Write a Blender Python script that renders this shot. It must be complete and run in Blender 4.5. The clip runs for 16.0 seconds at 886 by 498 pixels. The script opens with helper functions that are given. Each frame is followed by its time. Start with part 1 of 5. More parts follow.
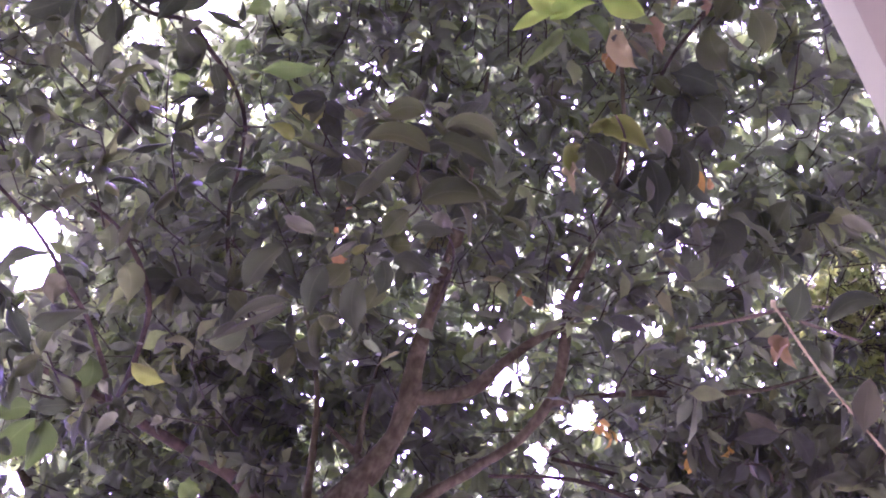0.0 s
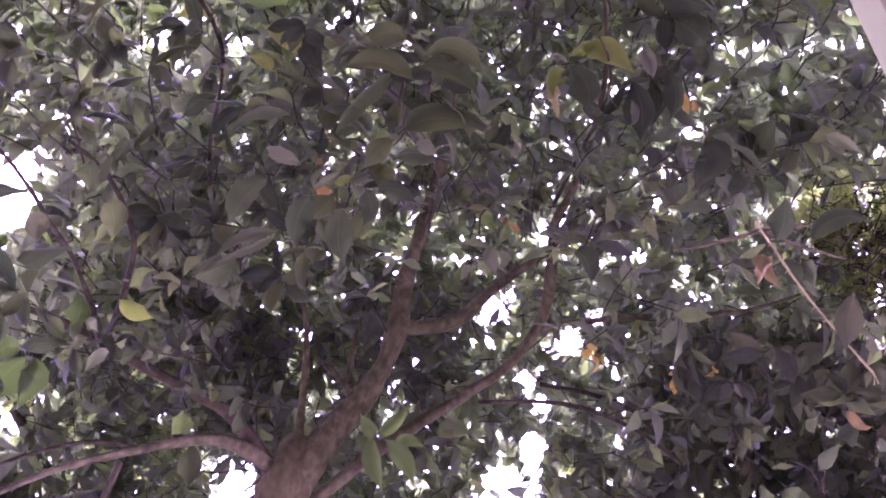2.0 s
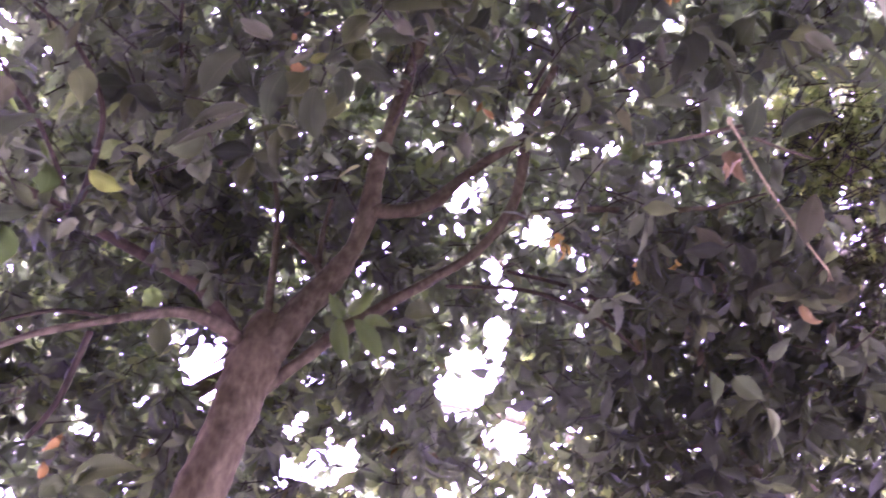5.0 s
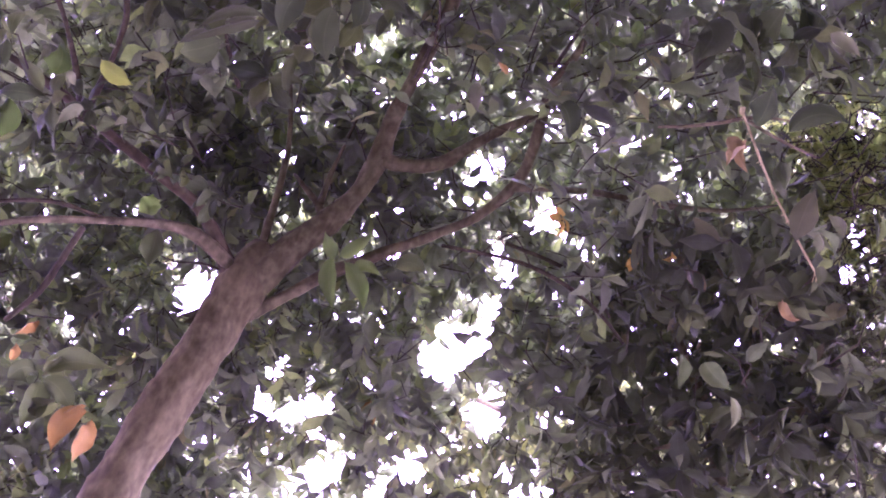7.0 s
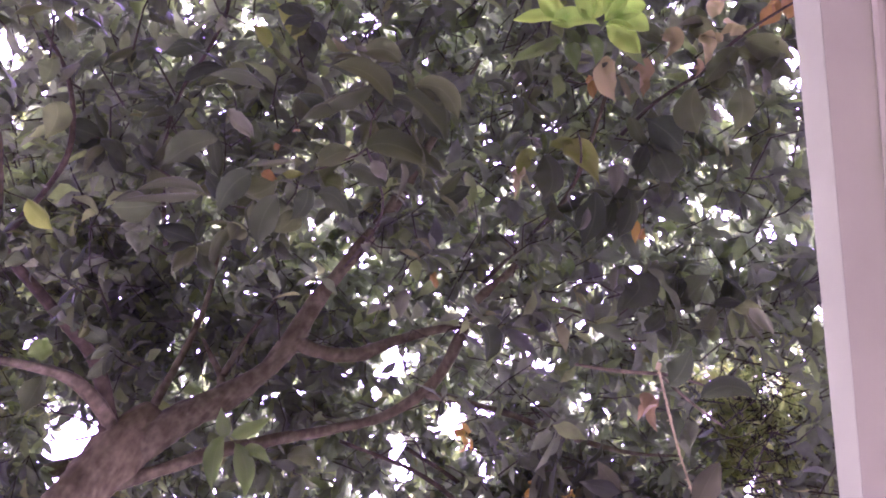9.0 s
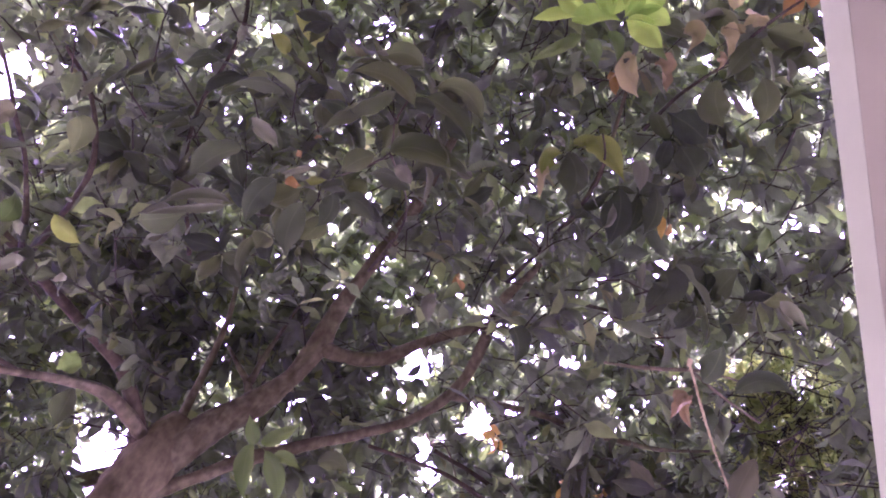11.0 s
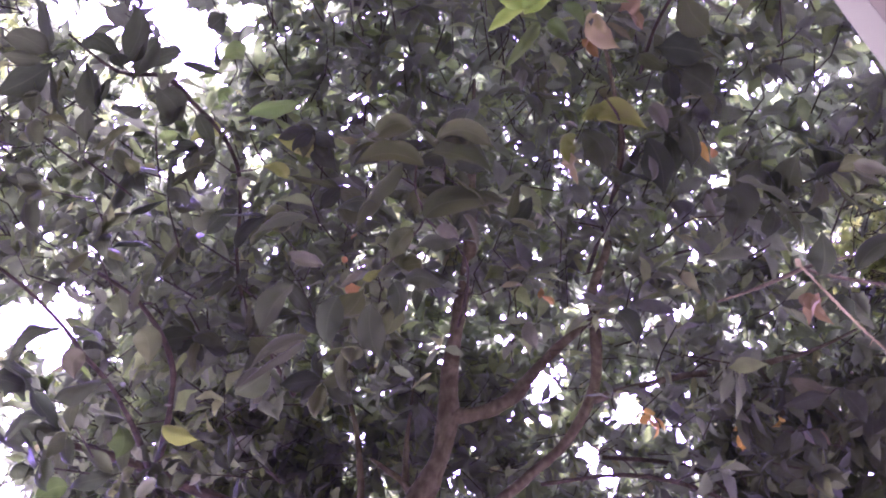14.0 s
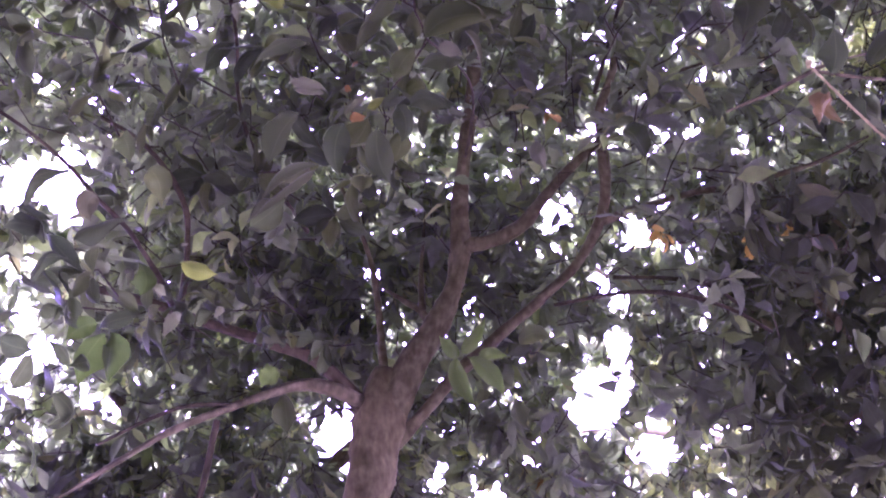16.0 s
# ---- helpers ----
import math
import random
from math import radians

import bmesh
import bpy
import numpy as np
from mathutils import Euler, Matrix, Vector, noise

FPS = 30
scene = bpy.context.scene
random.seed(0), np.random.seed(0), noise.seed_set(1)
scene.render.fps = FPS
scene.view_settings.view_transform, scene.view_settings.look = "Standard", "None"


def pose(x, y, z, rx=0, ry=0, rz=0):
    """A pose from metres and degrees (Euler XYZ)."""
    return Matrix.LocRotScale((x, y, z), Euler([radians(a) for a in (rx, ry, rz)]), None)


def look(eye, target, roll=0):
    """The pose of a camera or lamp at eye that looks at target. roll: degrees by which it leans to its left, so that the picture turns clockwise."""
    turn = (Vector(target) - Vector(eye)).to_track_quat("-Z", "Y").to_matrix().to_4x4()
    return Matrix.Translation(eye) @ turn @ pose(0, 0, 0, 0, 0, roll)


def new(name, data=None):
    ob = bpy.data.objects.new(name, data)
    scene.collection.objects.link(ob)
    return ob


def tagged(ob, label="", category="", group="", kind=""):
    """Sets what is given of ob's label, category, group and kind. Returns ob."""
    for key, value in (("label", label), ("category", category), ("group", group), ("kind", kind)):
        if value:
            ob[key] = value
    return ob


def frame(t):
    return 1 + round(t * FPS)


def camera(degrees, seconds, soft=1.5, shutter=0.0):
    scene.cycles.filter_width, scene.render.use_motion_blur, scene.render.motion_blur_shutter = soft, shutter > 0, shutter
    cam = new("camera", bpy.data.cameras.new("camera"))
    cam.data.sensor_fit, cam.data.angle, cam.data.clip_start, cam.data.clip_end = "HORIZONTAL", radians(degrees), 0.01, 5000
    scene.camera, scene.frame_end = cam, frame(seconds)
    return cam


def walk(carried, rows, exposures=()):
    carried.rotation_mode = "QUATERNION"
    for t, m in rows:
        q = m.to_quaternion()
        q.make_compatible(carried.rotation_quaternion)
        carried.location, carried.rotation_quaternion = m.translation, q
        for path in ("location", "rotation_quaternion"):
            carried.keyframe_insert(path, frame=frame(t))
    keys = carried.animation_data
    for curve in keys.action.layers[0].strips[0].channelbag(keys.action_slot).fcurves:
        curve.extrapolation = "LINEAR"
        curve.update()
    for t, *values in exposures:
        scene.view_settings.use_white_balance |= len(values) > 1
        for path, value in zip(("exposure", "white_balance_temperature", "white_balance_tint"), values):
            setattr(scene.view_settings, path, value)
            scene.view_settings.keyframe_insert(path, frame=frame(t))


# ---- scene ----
# ---- the camera and its way ----
cam = camera(53.6, 16.0, soft=1.9, shutter=0.4)
PATH = [
    (0, (0.104, 0.313, 1.541), (-0.069, 1.812, 2.854), 9.1),
    (0.5, (0.102, 0.317, 1.538), (-0.066, 1.845, 2.818), 7.9),
    (1, (0.104, 0.322, 1.535), (-0.051, 1.876, 2.785), 7.1),
    (1.5, (0.105, 0.326, 1.532), (-0.03, 1.906, 2.75), 6.6),
    (2, (0.103, 0.325, 1.532), (-0.025, 1.919, 2.732), 6.4),
    (2.5, (0.105, 0.325, 1.53), (-0.018, 1.927, 2.722), 6.5),
    (3, (0.104, 0.321, 1.532), (-0.014, 1.928, 2.717), 6.5),
    (3.5, (0.103, 0.317, 1.531), (-0.006, 1.933, 2.704), 6.5),
    (4, (0.105, 0.312, 1.53), (0.026, 1.951, 2.673), 6.2),
    (4.5, (0.104, 0.314, 1.526), (0.07, 1.993, 2.611), 6.4),
    (4.8, (0.104, 0.316, 1.519), (0.086, 2.03, 2.55), 6.4),
    (4.9, (0.104, 0.316, 1.516), (0.08, 2.043, 2.525), 6.5),
    (5, (0.104, 0.317, 1.514), (0.063, 2.051, 2.509), 6.9),
    (5.1, (0.106, 0.316, 1.508), (0.029, 2.061, 2.482), 7.5),
    (5.2, (0.108, 0.315, 1.503), (0.027, 2.074, 2.448), 7.7),
    (7.3, (0.207, 0.376, 1.418), (0.134, 2.118, 2.4), 17.7),
    (7.5, (0.207, 0.378, 1.417), (0.139, 2.11, 2.414), 18.3),
    (8, (0.188, 0.37, 1.449), (0.143, 2.036, 2.554), 21.4),
    (8.5, (0.175, 0.361, 1.495), (0.137, 1.892, 2.781), 25.0),
    (8.7, (0.174, 0.363, 1.505), (0.138, 1.852, 2.84), 26.1),
    (10.8, (0.146, 0.372, 1.51), (0.069, 1.868, 2.834), 25.3),
    (11, (0.145, 0.375, 1.509), (0.072, 1.873, 2.832), 25.2),
    (11.5, (0.143, 0.377, 1.517), (0.063, 1.887, 2.826), 22.3),
    (12, (0.136, 0.372, 1.525), (0.037, 1.907, 2.802), 14.8),
    (12.5, (0.135, 0.373, 1.535), (0.005, 1.935, 2.778), 6.8),
    (13, (0.144, 0.368, 1.546), (-0.019, 1.921, 2.795), 2.6),
    (13.5, (0.144, 0.357, 1.554), (-0.034, 1.806, 2.921), 1.7),
    (14, (0.129, 0.357, 1.553), (-0.092, 1.821, 2.898), 1.2),
    (14.5, (0.123, 0.364, 1.545), (-0.108, 1.874, 2.836), -0.7),
    (15, (0.116, 0.375, 1.534), (-0.116, 1.931, 2.769), -1.6),
    (15.5, (0.115, 0.384, 1.518), (-0.15, 1.999, 2.668), -1.2),
    (16, (0.121, 0.39, 1.506), (-0.15, 2.06, 2.572), -1.6),
]
walk(cam, [(t, look(eye, target, roll)) for t, eye, target, roll in PATH], exposures=[(0.0, 5.56, 5110, 135), (2.0, 5.54, 5180, 136), (12.0, 5.54, 5180, 136), (13.5, 5.55, 5110, 136), (14.5, 5.52, 5050, 136), (16.0, 5.48, 5040, 136)])

# ---- sky and sun: thin cloud, the sun high beyond the crown ----
world = bpy.data.worlds.new("sky")
scene.world = world
world.use_nodes = True
wn, wl = world.node_tree.nodes, world.node_tree.links
sky = wn.new("ShaderNodeTexSky")
sky.sky_type, sky.sun_disc = "NISHITA", False
sky.sun_elevation, sky.sun_rotation = radians(62), radians(-35)
sky.air_density, sky.dust_density, sky.ozone_density = 1.0, 4.0, 1.0
haze = wn.new("ShaderNodeMixRGB")
haze.inputs[0].default_value = 0.96
haze.inputs[2].default_value = (8.8, 8.7, 8.9, 1)
wl.new(sky.outputs[0], haze.inputs[1])
wl.new(haze.outputs[0], wn["Background"].inputs[0])
wn["Background"].inputs[1].default_value = 0.12
sun = new("sun", bpy.data.lights.new("sun", "SUN"))
sun.data.energy, sun.data.angle, sun.data.color = 1.3, radians(12), (1.0, 0.96, 0.9)
sun.matrix_world = look((-4.0, 9.0, 20.0), (0.5, 2.0, 0.0))

# ---- materials ----


def material(name, rough=0.6, spec=0.4):
    mat = bpy.data.materials.new(name)
    mat.use_nodes = True
    tree = mat.node_tree
    bsdf = tree.nodes["Principled BSDF"]
    bsdf.inputs["Roughness"].default_value = rough
    bsdf.inputs["Specular IOR Level"].default_value = spec
    return mat, tree.nodes, tree.links, bsdf


def ramp(nodes, stops):
    node = nodes.new("ShaderNodeValToRGB")
    while len(node.color_ramp.elements) < len(stops):
        node.color_ramp.elements.new(0.5)
    for el, (at, colour) in zip(node.color_ramp.elements, stops):
        el.position, el.color = at, (*colour, 1)
    return node


def grain(nodes, links, scale, detail=4.0, stretch=(1, 1, 1)):
    coord = nodes.new("ShaderNodeTexCoord")
    mapping = nodes.new("ShaderNodeMapping")
    mapping.inputs["Scale"].default_value = stretch
    tex = nodes.new("ShaderNodeTexNoise")
    tex.inputs["Scale"].default_value, tex.inputs["Detail"].default_value = scale, detail
    links.new(coord.outputs["Object"], mapping.inputs[0])
    links.new(mapping.outputs[0], tex.inputs["Vector"])
    return tex


def mix(nodes, links, kind, factor, a, b):
    node = nodes.new("ShaderNodeMixRGB")
    node.blend_type = kind
    for socket, value in zip(node.inputs, (factor, a, b)):
        if isinstance(value, (int, float)):
            socket.default_value = value
        elif isinstance(value, tuple):
            socket.default_value = (*value, 1)
        else:
            links.new(value, socket)
    return node


def bump(nodes, links, bsdf, height, strength, distance):
    node = nodes.new("ShaderNodeBump")
    node.inputs["Strength"].default_value, node.inputs["Distance"].default_value = strength, distance
    links.new(height, node.inputs["Height"])
    links.new(node.outputs[0], bsdf.inputs["Normal"])


def leaf_material(name, stops, through_light, glow, rough=0.55, spec=0.1, single=False):
    """A leaf blade: colour by chance per leaf, blotches, midrib and side veins, and light that passes through it."""
    mat, nodes, links, bsdf = material(name, rough, spec)
    chance = nodes.new("ShaderNodeObjectInfo" if single else "ShaderNodeNewGeometry")
    colour = ramp(nodes, stops)
    links.new(chance.outputs["Random" if single else "Random Per Island"], colour.inputs[0])
    blotch = grain(nodes, links, 26.0 if not single else 2.5)
    spots = ramp(nodes, [(0.35, (0.62, 0.6, 0.55)), (0.6, (1, 1, 1)), (0.8, (1.25, 1.2, 1.0))])
    links.new(blotch.outputs[0], spots.inputs[0])
    tone = mix(nodes, links, "MULTIPLY", 0.5, colour.outputs[0], spots.outputs[0])
    uv = nodes.new("ShaderNodeUVMap")
    split = nodes.new("ShaderNodeSeparateXYZ")
    links.new(uv.outputs[0], split.inputs[0])
    side = nodes.new("ShaderNodeMath")
    side.operation = "ABSOLUTE"
    links.new(split.outputs[0], side.inputs[0])
    rib = ramp(nodes, [(0.0, (1, 1, 1)), (0.07, (0, 0, 0))])
    links.new(side.outputs[0], rib.inputs[0])
    slant = nodes.new("ShaderNodeMath")
    slant.operation, slant.inputs[1].default_value = "MULTIPLY_ADD", -0.35
    links.new(side.outputs[0], slant.inputs[0])
    links.new(split.outputs[1], slant.inputs[2])
    wave = nodes.new("ShaderNodeMath")
    wave.operation, wave.inputs[1].default_value = "MULTIPLY", 75.0
    links.new(slant.outputs[0], wave.inputs[0])
    sine = nodes.new("ShaderNodeMath")
    sine.operation = "SINE"
    links.new(wave.outputs[0], sine.inputs[0])
    veins = ramp(nodes, [(0.8, (0, 0, 0)), (1.0, (0.25, 0.25, 0.25))])
    links.new(sine.outputs[0], veins.inputs[0])
    lines = mix(nodes, links, "ADD", 1.0, rib.outputs[0], veins.outputs[0])
    pale = mix(nodes, links, "MIX", 0.0, tone.outputs[0], (0.30, 0.32, 0.16))
    fade = nodes.new("ShaderNodeMath")
    fade.operation, fade.inputs[1].default_value = "MULTIPLY", 0.045
    links.new(lines.outputs[0], fade.inputs[0])
    links.new(fade.outputs[0], pale.inputs[0])
    links.new(pale.outputs[0], bsdf.inputs["Base Color"])
    bump(nodes, links, bsdf, lines.outputs[0], 0.35, 0.002)
    lit = nodes.new("ShaderNodeBsdfTranslucent")
    warm = mix(nodes, links, "MULTIPLY", 1.0, pale.outputs[0], glow)
    links.new(warm.outputs[0], lit.inputs[0])
    both = nodes.new("ShaderNodeMixShader")
    both.inputs[0].default_value = through_light
    links.new(bsdf.outputs[0], both.inputs[1])
    links.new(lit.outputs[0], both.inputs[2])
    links.new(both.outputs[0], nodes["Material Output"].inputs[0])
    return mat


GREENS = [(0.0, (0.074, 0.082, 0.054)), (0.35, (0.082, 0.095, 0.056)), (0.75, (0.093, 0.114, 0.054)), (0.96, (0.133, 0.169, 0.05)), (1.0, (0.13, 0.125, 0.052))]
foliage = leaf_material("crown_leaf", GREENS, 0.55, (1.85, 2.4, 1.05), 0.6, 0.06)
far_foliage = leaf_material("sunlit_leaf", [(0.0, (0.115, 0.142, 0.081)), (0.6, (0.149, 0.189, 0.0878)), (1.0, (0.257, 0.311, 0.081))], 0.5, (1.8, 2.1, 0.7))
# long hanging leaves, with the shade of the lower right put into the colour
shade_foliage = leaf_material("long_shaded_leaf", [(0.0, (0.033, 0.042, 0.02)), (0.6, (0.041, 0.055, 0.023)), (0.95, (0.058, 0.076, 0.026)), (1.0, (0.075, 0.064, 0.03))], 0.42, (1.8, 2.05, 1.0), 0.65, 0.05)
bough_foliage = leaf_material("small_sunlit_leaf", [(0.0, (0.121, 0.169, 0.0473)), (0.6, (0.162, 0.209, 0.054)), (1.0, (0.23, 0.27, 0.0675))], 0.6, (2.2, 2.5, 0.9), 0.55, 0.2)
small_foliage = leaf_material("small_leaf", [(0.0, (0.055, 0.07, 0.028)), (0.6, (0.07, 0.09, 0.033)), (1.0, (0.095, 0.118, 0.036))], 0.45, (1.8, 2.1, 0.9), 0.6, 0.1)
LEAF = {
    "green": leaf_material("green_leaf", [(0.0, (0.037, 0.051, 0.02)), (1.0, (0.064, 0.08, 0.027))], 0.58, (1.8, 2.1, 0.95), 0.65, 0.06, single=True),
    # dark copy of green, with the shade of silhouetted leaves put into it
    "dark": leaf_material("dark_leaf", [(0.0, (0.027, 0.039, 0.0175)), (1.0, (0.042, 0.056, 0.023))], 0.52, (1.75, 2.05, 1.0), 0.65, 0.05, single=True),
    # fresh, lime and bright: young leaves with their backlight put into the base colour
    "fresh": leaf_material("fresh_leaf", [(0.0, (0.057, 0.098, 0.023)), (1.0, (0.085, 0.133, 0.03))], 0.5, (1.9, 2.3, 0.8), single=True),
    "moss": leaf_material("moss_leaf", [(0.0, (0.03, 0.049, 0.012)), (1.0, (0.042, 0.066, 0.016))], 0.5, (1.75, 2.2, 0.75), 0.6, 0.08, single=True),
    "lime": leaf_material("lime_leaf", [(0.0, (0.1, 0.138, 0.019)), (1.0, (0.135, 0.165, 0.024))], 0.5, (1.8, 2.1, 0.8), single=True),
    "bright": leaf_material("bright_leaf", [(0.0, (0.155, 0.275, 0.022)), (1.0, (0.205, 0.325, 0.03))], 0.55, (1.8, 2.1, 0.8), single=True),
    # pale undersides and sky sheen on curled blades, both put into the colour
    "pale": leaf_material("pale_sheen_leaf", [(0.0, (0.054, 0.067, 0.026)), (1.0, (0.118, 0.14, 0.057))], 0.35, (1.3, 1.6, 0.85), 0.6, 0.08, single=True),
    "rust": leaf_material("rust_leaf", [(0.0, (0.15, 0.108, 0.019)), (1.0, (0.2, 0.15, 0.025))], 0.4, (1.7, 1.5, 0.8), single=True),
    "amber": leaf_material("amber_leaf", [(0.0, (0.29, 0.22, 0.02)), (1.0, (0.37, 0.3, 0.028))], 0.4, (1.7, 1.5, 0.8), single=True),
    "tan": leaf_material("tan_leaf", [(0.0, (0.15, 0.158, 0.038)), (1.0, (0.32, 0.33, 0.095))], 0.35, (1.4, 1.42, 0.8), single=True),
    "olive": leaf_material("olive_leaf", [(0.0, (0.055, 0.068, 0.024)), (1.0, (0.073, 0.087, 0.032))], 0.45, (1.6, 1.6, 1.0), 0.6, 0.12, single=True),
    "peach": leaf_material("peach_leaf", [(0.0, (0.15, 0.138, 0.036)), (1.0, (0.185, 0.168, 0.046))], 0.3, (1.6, 1.4, 1.0), single=True),
}


def bark_material(name, dark, light, patch):
    mat, nodes, links, bsdf = material(name, 0.9, 0.06)
    coarse = grain(nodes, links, 7.0, 6.0, (1, 1, 0.45))
    fine = grain(nodes, links, 45.0, 8.0, (1, 1, 0.5))
    tone = ramp(nodes, [(0.3, dark), (0.7, light)])
    links.new(coarse.outputs[0], tone.inputs[0])
    lichen = grain(nodes, links, 19.0, 5.0)
    where = ramp(nodes, [(0.42, (0, 0, 0)), (0.76, (1, 1, 1))])
    links.new(lichen.outputs[0], where.inputs[0])
    spotted = mix(nodes, links, "MIX", where.outputs[0], tone.outputs[0], patch)
    grit = mix(nodes, links, "OVERLAY", 0.8, spotted.outputs[0], fine.outputs[0])
    links.new(grit.outputs[0], bsdf.inputs["Base Color"])
    bump(nodes, links, bsdf, grit.outputs[0], 0.9, 0.02)
    return mat


bark = bark_material("bark", (0.034, 0.0345, 0.01), (0.067, 0.07, 0.019), (0.093, 0.1, 0.03))
# smoother trunk bark, with side light put into its lifted dark tone
trunk_bark = bark_material("trunk_bark", (0.044, 0.0435, 0.0118), (0.07, 0.0695, 0.0182), (0.084, 0.0845, 0.024))
shaded_bark = bark_material("shaded_bark", (0.022, 0.021, 0.0075), (0.046, 0.0435, 0.0145), (0.066, 0.063, 0.022))
bleached_bark = bark_material("bleached_bark", (0.044, 0.045, 0.014), (0.092, 0.094, 0.03), (0.135, 0.136, 0.047))
twig_bark = bark_material("twig_bark", (0.0195, 0.0195, 0.0065), (0.037, 0.037, 0.012), (0.057, 0.056, 0.02))


def paint(name, colour, rough, streak=0.12):
    mat, nodes, links, bsdf = material(name, rough, 0.4)
    soft = grain(nodes, links, 3.0, 5.0, (1, 1, 0.3))
    fine = grain(nodes, links, 160.0, 2.0)
    shade = ramp(nodes, [(0.3, tuple(c * (1 - streak) for c in colour)), (0.7, colour)])
    links.new(soft.outputs[0], shade.inputs[0])
    links.new(shade.outputs[0], bsdf.inputs["Base Color"])
    bump(nodes, links, bsdf, fine.outputs[0], 0.15, 0.001)
    return mat


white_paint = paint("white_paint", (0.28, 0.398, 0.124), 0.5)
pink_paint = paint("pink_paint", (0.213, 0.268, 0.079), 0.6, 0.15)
wall_paint = paint("wall_paint", (0.34, 0.3, 0.28), 0.8, 0.15)
roof_sheet = paint("roof_sheet", (0.405, 0.378, 0.378), 0.5, 0.3)
soil = bark_material("soil", (0.13, 0.114, 0.092), (0.215, 0.19, 0.157), (0.185, 0.163, 0.13))
rope_fibre = bark_material("rope_fibre", (0.22, 0.215, 0.062), (0.36, 0.355, 0.11), (0.48, 0.465, 0.17))

# ---- mesh helpers ----


def part(name, mesh, mat, parent, label=""):
    ob = new(name, mesh)
    if mat is not None and not mesh.materials:
        mesh.materials.append(mat)
    ob.parent = parent
    if parent is not None:
        ob.matrix_parent_inverse = Matrix.Translation(-parent.location)
    return tagged(ob, label)


def thing(name, place, label, category, group=""):
    ob = new(name)
    ob.location = place
    ob.empty_display_size = 0.2
    return tagged(ob, label, category, group)


def quads(name, verts, faces, uvs=None, smooth=True):
    """A mesh from arrays of points and four-cornered faces."""
    mesh = bpy.data.meshes.new(name)
    verts, faces = np.asarray(verts, np.float32), np.asarray(faces, np.int32)
    mesh.vertices.add(len(verts))
    mesh.vertices.foreach_set("co", verts.ravel())
    mesh.loops.add(faces.size)
    mesh.loops.foreach_set("vertex_index", faces.ravel())
    mesh.polygons.add(len(faces))
    mesh.polygons.foreach_set("loop_start", np.arange(0, faces.size, 4, dtype=np.int32))
    mesh.polygons.foreach_set("use_smooth", np.full(len(faces), smooth))
    if uvs is not None:
        layer = mesh.uv_layers.new(name="UVMap")
        layer.data.foreach_set("uv", np.asarray(uvs, np.float32)[faces.ravel()].ravel())
    mesh.update(calc_edges=True)
    mesh.validate()
    return mesh


def tube(name, points, sides=12, step=0.05, rough=0.12):
    """A round, slightly knobbly stem through points (x, y, z, radius), closed at both ends."""
    pts = np.array(points, float)
    line = []
    for i in range(len(pts) - 1):
        p0, p1, p2, p3 = pts[max(i - 1, 0)], pts[i], pts[i + 1], pts[min(i + 2, len(pts) - 1)]
        n = max(2, int(np.linalg.norm((p2 - p1)[:3]) / step))
        for k in range(n):
            u = k / n
            line.append(0.5 * (2 * p1 + (p2 - p0) * u + (2 * p0 - 5 * p1 + 4 * p2 - p3) * u**2 + (3 * p1 - p0 - 3 * p2 + p3) * u**3))
    line = np.array(line + [pts[-1]])
    way = np.gradient(line[:, :3], axis=0)
    way /= np.linalg.norm(way, axis=1, keepdims=True)
    side = np.cross(way[0], (0.31, 0.2, 0.93) if abs(way[0][2]) < 0.8 else (1, 0.1, 0))
    verts = []
    for p, w in zip(line, way):
        side = side - w * (side @ w)
        side /= np.linalg.norm(side)
        up = np.cross(w, side)
        for k in range(sides):
            a = 2 * math.pi * k / sides
            ray = math.cos(a) * side + math.sin(a) * up
            r = max(p[3], 0.0012)
            swell = 1 + rough * (0.8 * noise.noise(Vector(p[:3] * 2.7) + Vector((7, 3, 1))) + noise.noise(Vector(p[:3] * 6 + ray * 1.3)) + 0.6 * noise.noise(Vector(p[:3] * 17 + ray * 2.1)))
            verts.append(p[:3] + ray * r * swell)
    n = len(line)
    faces = [(i * sides + k, i * sides + (k + 1) % sides, (i + 1) * sides + (k + 1) % sides, (i + 1) * sides + k) for i in range(n - 1) for k in range(sides)]
    for ring, turn in ((0, -1), (n - 1, 1)):
        ids = [ring * sides + k for k in range(sides)][::turn]
        for k in range(1, sides - 2, 2):
            faces.append((ids[0], ids[k], ids[k + 1], ids[k + 2]))
    return quads(name, verts, faces)


def slab(name, origin, axes, low, high, bevel=0.004):
    """A bevelled board along three axes, from low to high along them."""
    bm = bmesh.new()
    bmesh.ops.create_cube(bm, size=1.0)
    for v in bm.verts:
        c = [low[i] + (v.co[i] + 0.5) * (high[i] - low[i]) for i in range(3)]
        v.co = Vector(origin) + axes[0] * c[0] + axes[1] * c[1] + axes[2] * c[2]
    bmesh.ops.recalc_face_normals(bm, faces=bm.faces)
    if bevel:
        bmesh.ops.bevel(bm, geom=bm.edges[:], offset=bevel, segments=2, affect="EDGES", profile=0.5)
    mesh = bpy.data.meshes.new(name)
    bm.to_mesh(mesh)
    bm.free()
    return mesh


# ---- leaf blades ----
KINDS = 14


